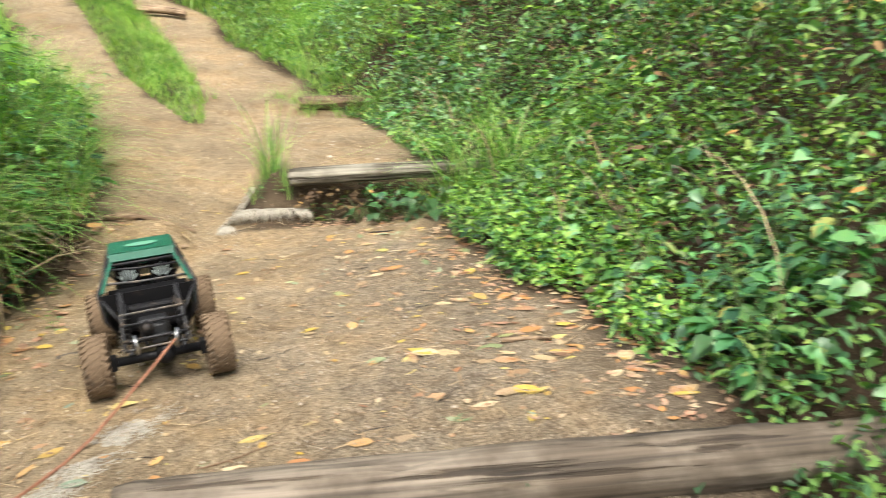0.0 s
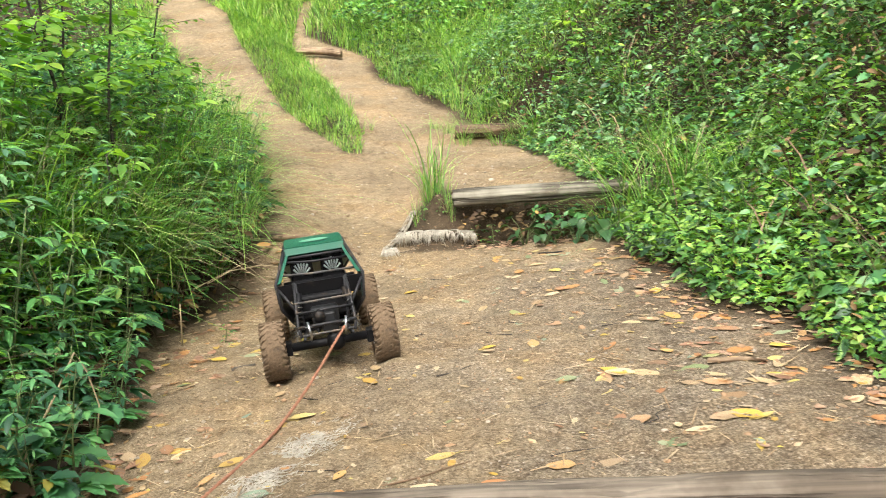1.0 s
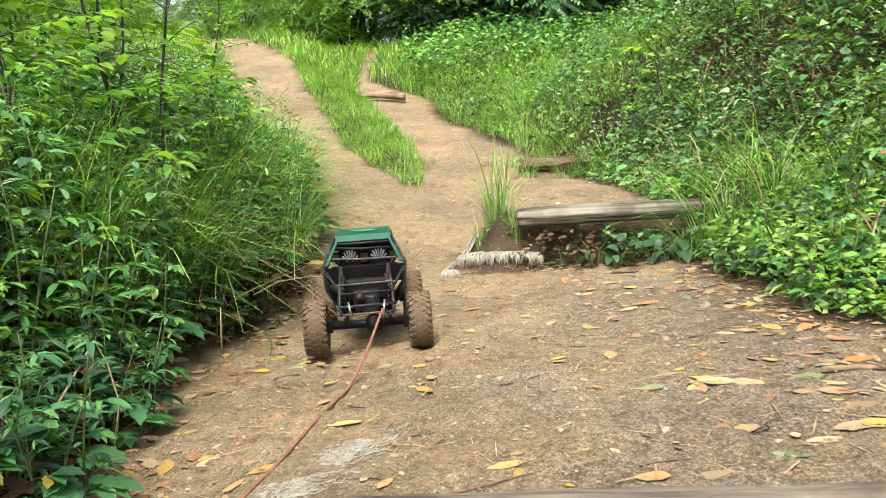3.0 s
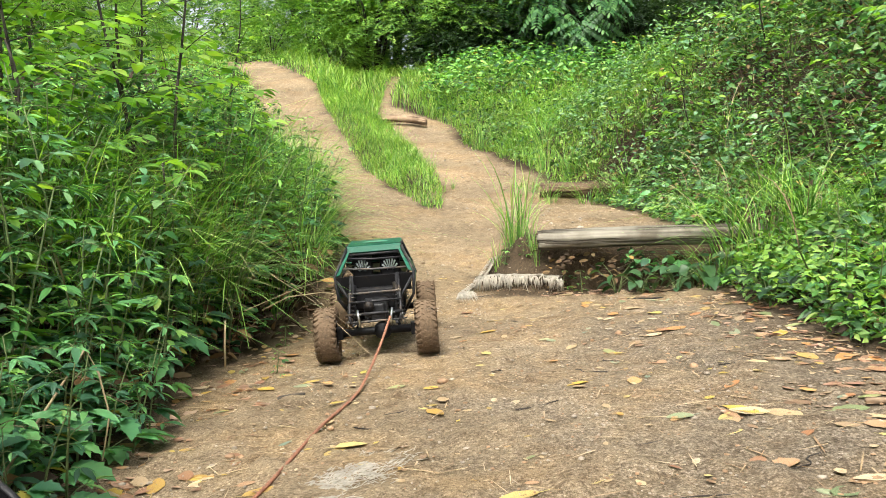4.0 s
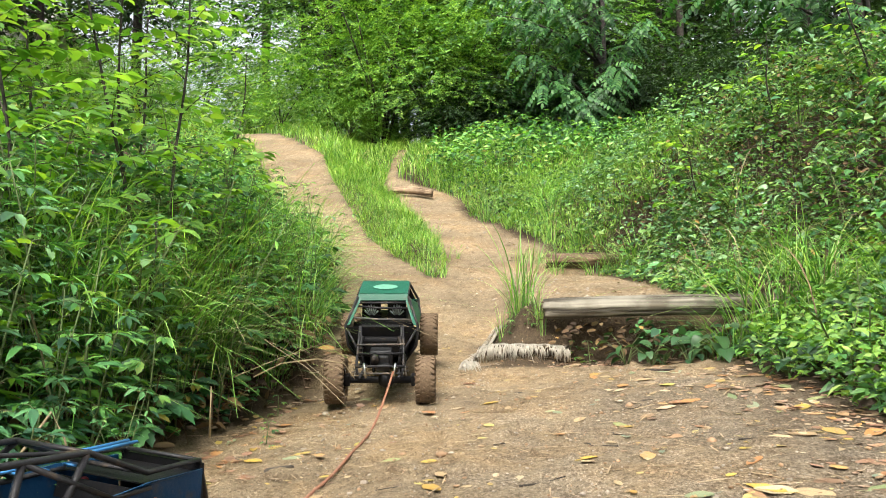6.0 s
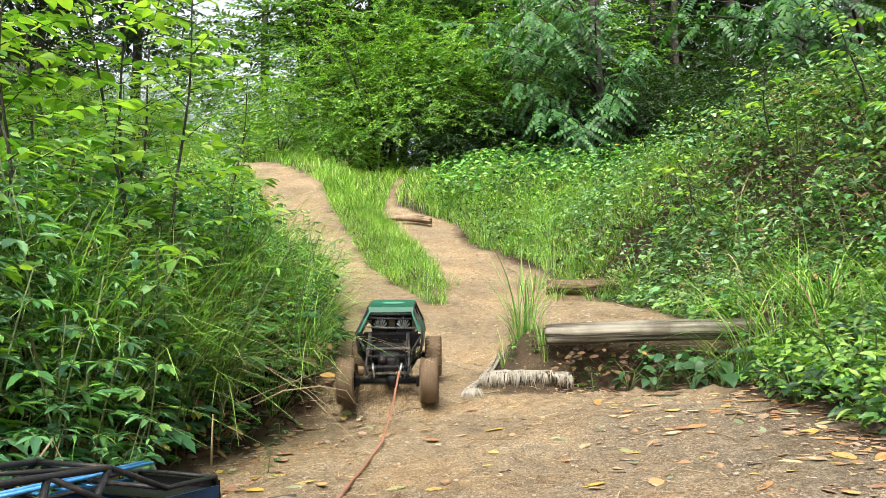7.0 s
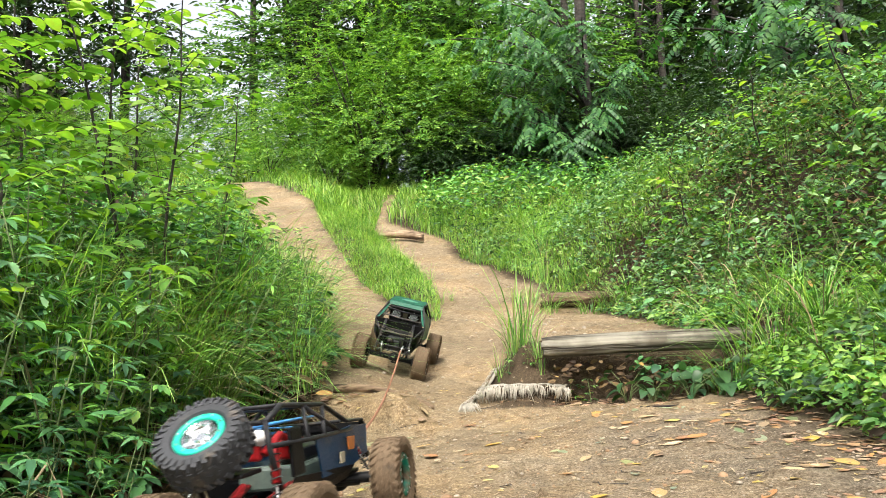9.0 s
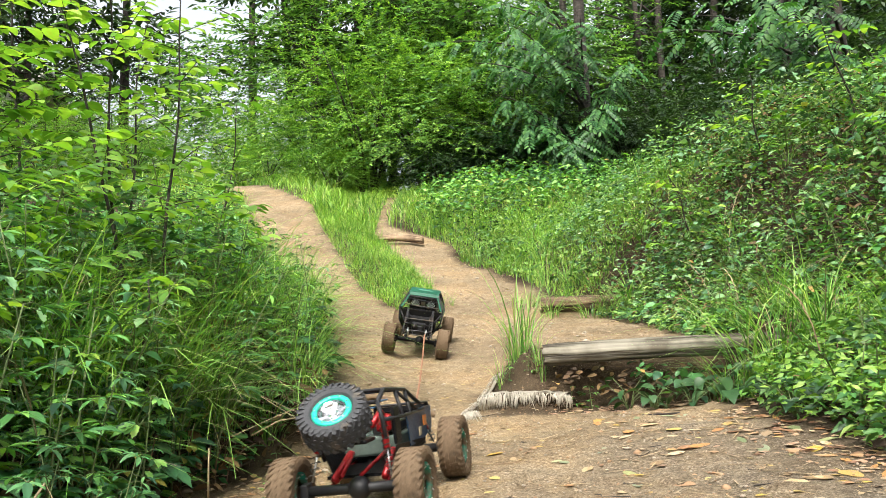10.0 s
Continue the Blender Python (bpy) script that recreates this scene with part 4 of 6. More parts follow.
# added trees around and behind the trail foot, mostly out of view, to shade it
for k, (px, py, s) in enumerate(((5.2, 7.0, .9), (6.5, 4.0, 1.0), (7.5, .5, 1.0), (-6, 8.5, .9), (-7.5, 4.5, 1.0), (-8, .0, 1.0), (4.6, -5.0, 1.0), (-2.5, -3.0, .8), (.8, -3.1, .9), (6.5, -5, 1.1), (-7, -5, 1.1), (4.9, 1.2, .9))):
    place(wood[k % 3], px, py, s, label="added tall tree with a spreading crown, placed to shade the trail")
retire(wood)


def robinia_leaf(n=15):
    """A pinnate leaf of length 1 along +y: paired oval leaflets."""
    pos, way = [], []
    for i in range(n // 2):
        t = .18 + .72 * i / (n // 2 - 1)
        for s in (-1, 1):
            pos.append((0, t, -.25 * t * t))
            way.append((s, .35, -.25))
    pos.append((0, .95, -.24))
    way.append((0, 1, -.5))
    return cloud(OVAL, np.array(pos), np.array(way), np.tile([0, 0, 1.0], (len(pos), 1)), .21, 1.25)


def robinia(at, height, boughs, seed, lean, label):
    """A tree with hanging pinnate leaves along spreading boughs."""
    g = np.random.default_rng(seed)
    root = thing("robinia_tree", label, "tree", "robinia trees", at=at)
    bm = bmesh.new()
    spine = [(lean * t * t * height, .1 * math.sin(3 * t), height * t - .2) for t in np.linspace(0, 1, 8)]
    stalk(bm, spine, .10, .03, 9)
    part("trunk", bm, BARK, root)
    pos, way, sz = [], [], []
    for b0, e0, n in boughs:
        bm = bmesh.new()
        b0, e0 = np.array(b0), np.array(e0)
        mid = (b0 + e0) / 2 + [0, 0, .18 * np.linalg.norm(e0 - b0)]
        curve = lambda s: (1 - s) ** 2 * b0 + 2 * s * (1 - s) * mid + s * s * e0
        stalk(bm, [tuple(curve(s)) for s in np.linspace(0, 1, 7)], .022, .004, 6)
        part("bough", bm, BARK, root)
        d = e0 - b0
        for i in range(n):
            s = .2 + .8 * i / n
            a = math.atan2(d[1], d[0]) + (1 if i % 2 else -1) * g.uniform(.4, 1.5)
            pos.append(curve(s) + g.normal(0, .05, 3))
            way.append((math.cos(a), math.sin(a), g.uniform(-1.1, .0)))
            sz.append(g.uniform(.22, .38))
    n = len(pos)
    v, f = cloud(robinia_leaf(), pos, way, np.stack([g.normal(0, .2, n), g.normal(-.3, .2, n), np.ones(n)], 1), np.array(sz))
    array_mesh("foliage", v, f, ROBINIA, root)
    return root


def boughs_for(points, foot, seed):
    g = np.random.default_rng(seed)
    return [(tuple(np.array([0, 0, p[2] - foot[2] - .3 - g.uniform(0, .4)])), tuple(np.array(p) - foot), n) for p, n in points]


foot = np.array(planted(1.75, 11.3))
robinia(tuple(foot), 6.5, boughs_for([((.30, 10.4, 3.45), 30), ((.75, 9.9, 3.7), 26), ((.55, 10.3, 3.0), 26), ((.9, 10.2, 2.6), 24), ((1.75, 9.9, 2.75), 30), ((1.3, 9.9, 2.35), 26), ((.0, 10.9, 3.9), 28), ((1.1, 10.4, 4.2), 26), ((2.2, 10.2, 3.3), 24), ((.7, 11.0, 4.4), 28), ((.85, 10.1, 2.15), 18), ((1.6, 10.3, 3.9), 24), ((.2, 11.2, 2.9), 24)], foot, 91), 91, .02, "robinia tree with hanging pinnate leaves at the wood's edge")
foot = np.array(planted(3.9, 8.6))
robinia(tuple(foot), 6.0, boughs_for([((2.2, 7.9, 3.0), 26), ((1.75, 7.6, 2.75), 22), ((2.7, 7.6, 2.9), 24), ((3.1, 7.4, 3.2), 26), ((2.4, 6.9, 2.75), 20), ((3.3, 7.6, 2.6), 22), ((2.9, 8.2, 3.9), 26)], foot, 92), 92, -.03, "robinia tree reaching over the slope")
# slim dark trunks inside the wood
for k, (px, py, r, ln) in enumerate(((1.75, 13.4, .075, .05), (2.3, 13.8, .04, -.08), (3.1, 13.6, .05, .0), (3.6, 14.2, .07, .03), (4.6, 14.6, .08, .05), (5.2, 13.0, .05, -.06), (2.7, 15.5, .06, .04), (-3.2, 16.5, .09, .02), (-2.4, 17.5, .08, -.03), (-4.2, 18, .1, 0), (4.1, 16.5, .1, .02), (6.0, 15, .09, -.02))):
    t = thing("slim_tree", "slim dark tree with a bare trunk inside the wood", "tree", "slim trees in the wood", at=planted(px, py))
    bm = bmesh.new()
    stalk(bm, [(ln * s * s * 7 + .06 * math.sin(5 * s + k), .05 * math.cos(4 * s + k), 7.5 * s - .2) for s in np.linspace(0, 1, 9)], r, r * .5, 9)
    part("trunk", bm, BARK, t)
    for j in range(4):
        bm = bmesh.new()
        b = rng.uniform(1.8, 5)
        a = rng.uniform(0, 6.28)
        L = rng.uniform(.6, 1.4)
        stalk(bm, [(ln * (b / 7.5) ** 2 * 7, 0, b), (math.cos(a) * L * .5, math.sin(a) * L * .5, b + L * .5), (math.cos(a) * L, math.sin(a) * L, b + L * .8)], r * .35, .008, 5)
        part("limb", bm, BARK, t)

# a pale roof far off between the trees
PALE = plain("pale_roofing", (.55, .50, .50), .7, vary=.15, scale=3)
house = thing("house", "distant house with a pale pinkish-grey roof", "house", at=(-15.1, 24.5, 1.5))
bm = bmesh.new()
box(bm, (6, 5, 5.2), (0, 0, 2.6))
part("wall", bm, plain("render_wall", (.5, .47, .42), .9, vary=.1, scale=2), house, smooth_faces=False)
bm = bmesh.new()
for s in (-1, 1):
    sheet(bm, [(-3.3, s * 2.9, 5.0), (3.3, s * 2.9, 5.0), (3.3, 0, 6.9), (-3.3, 0, 6.9)], .12)
part("roof", bm, PALE, house, smooth_faces=False)

# ---- frayed fibre mat under the middle step, and where it surfaces by the lowest log ----
def fringe(bm, a, b, n, length, g, down=(0, -.55, -.8)):
    """Loose fibres hanging from the line a-b."""
    a, b = Vector(a), Vector(b)
    for i in range(n):
        p = a.lerp(b, g.random()) + Vector((g.uniform(-.004, .004), g.uniform(-.008, .008), g.uniform(-.006, .006)))
        L = length * g.uniform(.45, 1.1)
        d = Vector(down) + Vector((g.uniform(-.35, .35), g.uniform(-.25, .25), g.uniform(-.15, .15)))
        q = p + d * L
        low = float(ground(q.x, q.y)) + .003
        q.z = max(q.z, low)
        m = (p + q) / 2 + Vector((0, -.006, .008))
        tube(bm, [p, m, q], [.0016, .0014, .0007], 4)


g = random.Random(5)
mat_top = thing("fibre_mat", "bleached frayed fibre mat edging the middle trail step", "erosion mat")
def mat_strip(line, width, drop):
    bm = bmesh.new()
    rows = []
    for i in range(len(line) * 4 - 3):
        t = i / 4
        k = min(int(t), len(line) - 2)
        p = Vector(line[k]).lerp(Vector(line[k + 1]), t - k)
        row = []
        for j in range(5):
            s = j / 4
            w = noise.noise(Vector((p.x * 30, p.y * 30, s * 3))) * .008
            row.append(bm.verts.new(p + Vector((width[0] * s + w, width[1] * s, -drop * s * s + w + .004))))
        rows.append(row)
    for a, b in zip(rows, rows[1:]):
        for j in range(4):
            bm.faces.new((a[j], a[j + 1], b[j + 1], b[j]))
    bmesh.ops.solidify(bm, geom=bm.faces[:], thickness=.004)
    return bm


def on_soil(pts, up):
    return [(x, y, float(ground(x, y, False)) + up) for x, y in pts]


edge = [(-.035, 3.035, .098), (.01, 3.04, .104), (.06, 3.03, .105), (.11, 3.025, .104), (.17, 3.01, .102), (.232, 2.99, .096)]
part("mat_edge", mat_strip(edge, (.0, -.007), .004), FIBRE, mat_top)
bm = bmesh.new()
for p, q in zip(edge, edge[1:]):
    fringe(bm, (p[0], p[1] - .004, p[2] - .001), (q[0], q[1] - .004, q[2] - .001), 46, .050 * g.uniform(.8, 1.2), g, (0, -.28, -.95))
part("fringe", bm, FIBRE, mat_top)
edge = on_soil([(.05, 3.30), (.02, 3.22), (-.015, 3.13), (-.045, 3.04), (-.06, 2.98)], .010)
part("mat_edge", mat_strip(edge, (-.022, -.004), .016), FIBRE, mat_top)
bm = bmesh.new()
fringe(bm, (edge[-1][0] + .01, 2.99, edge[-1][2]), (edge[-1][0] - .03, 2.97, edge[-1][2] - .004), 80, .065, g, (.02, -.7, -.45))
for p, q in zip(edge, edge[1:]):
    fringe(bm, (p[0] - .02, p[1], p[2] - .008), (q[0] - .02, q[1], q[2] - .008), 16, .03, g, (-.6, -.3, -.5))
part("fringe", bm, FIBRE, mat_top)
low_mat = thing("fibre_mat", "worn whitish fibre mat surfacing in the soil by the lowest log", "erosion mat")
bm = bmesh.new()
for i in range(1900):
    t = g.random()
    px, py = -.40 + .20 * t + g.gauss(0, .024), 1.20 + .34 * t + g.gauss(0, .02)
    a = math.atan2(.34, .20) + g.gauss(0, .7)
    L = g.uniform(.006, .022)
    pts = [(px + math.cos(a) * L * s, py + math.sin(a) * L * s) for s in (0, .5, 1)]
    tube(bm, [(x, y, float(ground(x, y)) + .0008 + .0015 * g.random()) for x, y in pts], [.0004, .0006, .0003], 4)
part("fibre_tangle", bm, FIBRE, low_mat)


# ---- fallen leaves, twigs, pebbles on the trail ----
def litter_material(name, colours):
    m, n, l, p = material(name)
    info = n.new("ShaderNodeObjectInfo")
    geo = n.new("ShaderNodeNewGeometry")
    add = n.new("ShaderNodeMath")
    add.operation = "ADD"
    l.new(info.outputs["Random"], add.inputs[0])
    l.new(geo.outputs["Random Per Island"], add.inputs[1])
    wrap = n.new("ShaderNodeMath")
    wrap.operation = "FRACT"
    l.new(add.outputs[0], wrap.inputs[0])
    r = ramp(n, [(i / max(1, len(colours) - 1), c) for i, c in enumerate(colours)])
    l.new(wrap.outputs[0], r.inputs["Fac"])
    s = noise_tex(n, l, 70, 4)
    w = ramp(n, [(.35, (.55, .42, .3)), (.55, (1.05, 1.03, 1.0))])
    l.new(s.outputs["Fac"], w.inputs["Fac"])
    c = mix(n, l, .8, r.outputs["Color"], w.outputs["Color"], "MULTIPLY")
    l.new(c, p.inputs["Base Color"])
    p.inputs["Roughness"].default_value = .6
    bump(n, l, p, s.outputs["Fac"], .3, .001)
    return m


YELLOW = litter_material("yellow_fallen_leaf", [(.44, .29, .045), (.46, .36, .07), (.36, .22, .05), (.46, .39, .15), (.40, .35, .08)])
ORANGE = litter_material("orange_fallen_leaf", [(.32, .15, .06), (.42, .22, .07), (.20, .09, .045), (.36, .23, .13), (.44, .28, .10)])
TAN = litter_material("tan_fallen_leaf", [(.33, .24, .13), (.42, .33, .19), (.22, .14, .075), (.48, .40, .26), (.16, .095, .055)])
MOULD = litter_material("leaf_mould", [(.24, .14, .085), (.36, .25, .17), (.40, .22, .14), (.19, .11, .07), (.50, .40, .26), (.33, .21, .16)])
GREENISH = litter_material("green_fallen_leaf", [(.12, .17, .08), (.26, .29, .12), (.14, .2, .15), (.34, .37, .20)])


def fallen(seed, long, wide, curl):
    """A dry leaf: midrib fold, curled rim, wavy edge; lies in the xy plane along y, length 1."""
    g = np.random.default_rng(seed)
    rows = np.array([0, .07, .2, .4, .6, .8, .93, 1])
    w = wide * np.sin(math.pi * rows ** .85) ** .7 + .015
    v = []
    for t, q in zip(rows, w):
        tw = g.uniform(-.15, .15)
        for s in (-1, -.5, 0, .5, 1):
            v.append((s * q * (1 + g.uniform(-.18, .15)), (t - .5) * long, curl * (abs(s) ** 1.6) * q + .25 * curl * (2 * t - 1) ** 2 * .5 + tw * s * q * .5))
    f = [(5 * i + j, 5 * i + j + 1, 5 * i + j + 6, 5 * i + j + 5) for i in range(7) for j in range(4)]
    v = np.array(v)
    v[:, 2] -= v[:, 2].min()
    stem = np.array([(-.02, -.5 * long, 0), (.02, -.5 * long, 0), (.012, -.5 * long - .28, .03), (-.012, -.5 * long - .28, .03)])
    stem[:, 2] += v[:5, 2].mean()
    return np.concatenate([v, stem]), np.array(f + [(len(v), len(v) + 1, len(v) + 2, len(v) + 3)])


forms = [fallen(1, 1, .22, .08), fallen(2, 1, .28, .10), fallen(3, 1, .17, .15), fallen(4, 1, .25, .04), fallen(5, 1, .30, .22)]
mats = {"yellow": YELLOW, "orange": ORANGE, "tan": TAN, "green": GREENISH}
leaf_protos = {}
for cname, m in mats.items():
    for i, (v, f) in enumerate(forms):
        o = array_mesh("fallen_leaf", v, f, m)
        leaf_protos[cname, i] = o.data
        bpy.data.objects.remove(o)
LEAF_LABEL = {"yellow": "yellow fallen leaf lying on the sandy trail", "orange": "orange-brown curled fallen leaf on the trail", "tan": "pale tan dry fallen leaf on the trail", "green": "green fallen leaf lying on the trail soil"}


def drop_leaf(x, y, size, colour, form=None, rz=None):
    i = int(rng.integers(5)) if form is None else form
    o = new("fallen_leaf", leaf_protos[colour, i])
    e = .02
    z0 = float(ground(x, y))
    nx, ny = -(float(ground(x + e, y)) - z0) / e, -(float(ground(x, y + e)) - z0) / e
    tilt = Vector((0, 0, 1)).rotation_difference(Vector((nx, ny, 1)).normalized()).to_matrix().to_4x4()
    turn = rng.uniform(0, 360) if rz is None else rz
    size = size * .88
    o.matrix_world = Matrix.Translation((x, y, z0 + .0008)) @ tilt @ pose(0, 0, 0, rng.uniform(-3, 3), rng.uniform(-3, 3), turn) @ Matrix.Scale(size, 4)
    tagged(o, LEAF_LABEL[colour], "leaf", "fallen leaves on the trail")


# the leaves that stand out, where they lie
for x, y, s, c in ((.296, 1.585, .055, "yellow"), (.232, 1.60, .05, "green"), (.27, 1.40, .055, "orange"), (.305, 1.39, .05, "orange"), (.536, 1.886, .06, "yellow"), (.359, 2.674, .055, "green"), (-.272, 1.58, .05, "yellow"), (-.25, 1.60, .055, "yellow"), (-.523, 1.545, .06, "yellow"), (-.46, 1.555, .05, "yellow"),
                   (-.58, 1.53, .055, "yellow"), (-.56, 1.45, .06, "orange"), (-.62, 1.46, .05, "tan"), (-.13, 1.74, .055, "yellow"), (-.355, 1.47, .055, "yellow"), (.473, 1.492, .06, "orange"), (.46, 1.56, .06, "green"), (-.36, 2.06, .045, "orange"), (-.40, 2.10, .05, "yellow"), (-.47, 2.18, .06, "yellow"), (-.49, 2.08, .05, "yellow"),
                   (.40, 2.62, .06, "orange"), (.44, 2.68, .055, "orange"), (.34, 2.62, .05, "yellow"), (.52, 2.45, .05, "yellow"), (.12, 1.86, .05, "yellow"), (-.02, 1.36, .055, "yellow"), (.22, 1.27, .05, "tan"), (.15, 1.28, .05, "orange"), (.48, 1.34, .055, "yellow"), (.38, 1.33, .06, "tan"), (.43, 1.36, .055, "tan"), (-.02, 1.56, .045, "orange"),
                   (.60, 1.75, .06, "orange"), (.57, 1.62, .065, "orange"), (.62, 1.55, .065, "yellow"), (-.05, 1.28, .05, "tan"), (-.17, 1.29, .05, "orange"), (-.30, 1.33, .05, "green"), (-.12, 1.30, .05, "green"), (.46, 1.13, .06, "green"), (-.22, 1.22, .05, "green"), (.05, 2.2, .05, "tan"), (.0, 2.62, .045, "yellow"), (-.02, 2.45, .05, "yellow")):
    drop_leaf(x, y, s, c)
# the rest, thicker along the edges
n = 300
y = rng.uniform(1.22, 3.0, n)
u = rng.uniform(0, 1, n)
u = np.where(rng.uniform(0, 1, n) < .55, 1 - .22 * np.abs(rng.normal(0, 1, n)), u)
u = np.where(rng.uniform(0, 1, n) < .18, .1 * np.abs(rng.normal(0, 1, n)), u)
x = left_edge(y) + np.clip(u, -.05, 1.12) * (right_edge(y) - left_edge(y))
for i in range(n):
    drop_leaf(x[i], y[i], rng.uniform(.018, .052) * (1 + .25 * (u[i] > .7)), rng.choice(["yellow", "tan", "tan", "orange", "green"]))


def litter(name, label, n, where, size, mat):
    """Uncounted small dead leaves."""
    x, y = where(n)
    z = ground(x, y) + .0015
    v0, f0 = forms[1]
    az = rng.uniform(0, 2 * math.pi, n)
    way = np.stack([np.cos(az), np.sin(az), rng.normal(0, .08, n)], 1)
    up = np.stack([rng.normal(0, .07, n), rng.normal(0, .07, n), np.ones(n)], 1)
    v, f = cloud((v0 * [1, 1, .5], f0), np.stack([x, y, z], 1), way, up, size * rng.uniform(.5, 1.3, n))
    return tagged(array_mesh(name, v, f, mat), label, "leaf litter", kind="stuff")


def along_right(n):
    y = rng.uniform(1.15, 3.0, n)
    return right_edge(y) + .06 - np.abs(rng.normal(0, .17, n)) + rng.uniform(0, .10, n), y


def along_left(n):
    y = rng.uniform(1.1, 3.1, n)
    return left_edge(y) + .05 + rng.normal(0, .07, n), y


def over_trail(n):
    y = rng.uniform(1.2, 3.1, n)
    return left_edge(y) + rng.uniform(.02, 1, n) * (right_edge(y) - left_edge(y)), y


def over_upper(n):
    y = rng.uniform(3.1, 8.0, n)
    return left_edge(y) + rng.uniform(0, 1, n) * (right_edge(y) - left_edge(y)), y


litter("leaf_litter", "brown and orange dead leaves along the slope foot", 190, along_right, .030, ORANGE)
litter("leaf_litter", "pinkish brown dead leaves along the slope foot", 620, along_right, .024, MOULD)
litter("leaf_litter", "dead leaves caught below the middle log", 160, lambda n: (rng.uniform(.16, .75, n), rng.uniform(2.93, 3.06, n)), .026, MOULD)
litter("leaf_litter", "brown dead leaves along the bank foot", 170, along_left, .032, MOULD)
litter("leaf_litter", "orange dead leaves along the bank foot", 70, along_left, .034, ORANGE)
litter("leaf_litter", "small tan leaf scraps scattered on the trail", 480, over_trail, .015, TAN)
litter("leaf_litter", "small yellow leaf scraps scattered on the trail", 140, over_trail, .016, YELLOW)
litter("leaf_litter", "dry leaf scraps on the upper trail", 300, over_upper, .022, TAN)
litter("leaf_litter", "yellow leaf scraps on the upper trail", 110, over_upper, .026, YELLOW)


def pebbles(label, n, where, size, mat):
    x, y = where(n)
    bm = bmesh.new()
    bmesh.ops.create_icosphere(bm, subdivisions=1, radius=.5)
    v0 = np.array([v.co for v in bm.verts])
    f0 = np.array([[v.index for v in f.verts] for f in bm.faces])
    bm.free()
    s = size * np.exp(rng.normal(0, .55, n))
    sq = np.stack([rng.uniform(.7, 1.3, n), rng.uniform(.7, 1.3, n), rng.uniform(.4, .8, n)], 1) * s[:, None]
    v = v0[None] * sq[:, None] * rng.uniform(.82, 1.15, (n, len(v0), 1)) + np.stack([x, y, ground(x, y) + .001], 1)[:, None]
    f = f0[None] + (np.arange(n) * len(v0))[:, None, None]
    return tagged(array_mesh("pebbles", v.reshape(-1, 3), f.reshape(-1, 3), mat, None, False), label, "gravel", kind="stuff")


def scraps(n):
    """Uncounted bits of straw and bark lying on the trail."""
    x, y = over_trail(n)
    az = rng.uniform(0, 2 * math.pi, n)
    way = np.stack([np.cos(az), np.sin(az), rng.normal(0, .08, n)], 1)
    v, f = cloud(STRAP, np.stack([x, y, ground(x, y) + .003], 1), way, np.tile([0, 0, 1.0], (n, 1)), rng.uniform(.012, .06, n), rng.uniform(1.0, 2.2, n))
    tagged(array_mesh("straw_scraps", v, f, TAN), "bits of straw and bark scattered over the trail", "plant debris", kind="stuff")


scraps(900)
pebbles("crumbled soil on the upper trail branches", 1600, over_upper, .0065, plain("upper_crumb", (.28, .21, .14), .95, vary=.4))
litter("leaf_litter", "dry straw-coloured scraps on the right branch", 500, lambda n: (rng.uniform(-.2, .6, n), rng.uniform(3.3, 7.0, n)), .020, TAN)
pebbles("coarse pale sand grains and grit on the trail", 3400, over_trail, .0028, STONE)
pebbles("ochre soil crumbs on the trail", 2200, over_trail, .0034, plain("soil_crumb", (.30, .19, .11), .95, vary=.35))
pebbles("small stones on the upper trail", 700, over_upper, .007, STONE)


def twig(name, label, pts, r, mat):
    bm = bmesh.new()
    tube(bm, pts, [r * (1 - .5 * i / (len(pts) - 1)) for i in range(len(pts))], 6)
    return tagged(part(name, bm, mat), label, "twig", "twigs by the trail")


def lying(x, y, ln, deg, r, mat, label):
    pts = [(x + math.cos(radians(deg)) * ln * s + .01 * math.sin(7 * s + x * 9), y + math.sin(radians(deg)) * ln * s) for s in np.linspace(0, 1, 7)]
    twig("twig", label, [(a, b, float(ground(a, b)) + r * .8) for a, b in pts], r, mat)


twig("dry_stalk", "bent dry straw stalk leaning from the bank", [(-.66, 1.40, .02), (-.63, 1.48, .10), (-.615, 1.55, .155), (-.60, 1.555, .12), (-.585, 1.55, .06), (-.59, 1.53, .0)], .0022, STRAW)
twig("dry_stalk", "short upright dry stalk at the bank foot", [(-.555, 2.02, .03), (-.553, 2.02, .08), (-.55, 2.017, .125)], .0025, STRAW)
twig("bent_straw", "long pale grass stem leaning over the trail", [(-.56, 2.20, .12), (-.48, 2.27, .15), (-.38, 2.36, .18)], .0009, STRAW)
twig("bent_straw", "long green grass stem arching over the trail", [(-.7, 2.2, .2), (-.55, 2.3, .22), (-.40, 2.4, .22), (-.33, 2.42, .19)], .0010, STEM)
for a in ((-.12, 1.30, .15, 12, .0018, DRY_STEM, "thin brown twig on the soil by the log"), (.10, 1.48, .16, 14, .0018, BARK, "thin dark twig lying on sandy soil"), (.0, 1.72, .14, 25, .0018, BARK, "thin reddish twig lying on the trail"), (-.44, 1.96, .05, 20, .006, BARK, "short dark stick at the bank foot"), (.2, 2.93, .07, 40, .0025, STRAW, "pale twig below the fibre mat"), (.5, 1.58, .1, -20, .006, LOG_BROWN, "brown stick among dead leaves"), (.38, 2.70, .12, 0, .004, BARK, "dark twig among fallen leaves")):
    lying(*a)
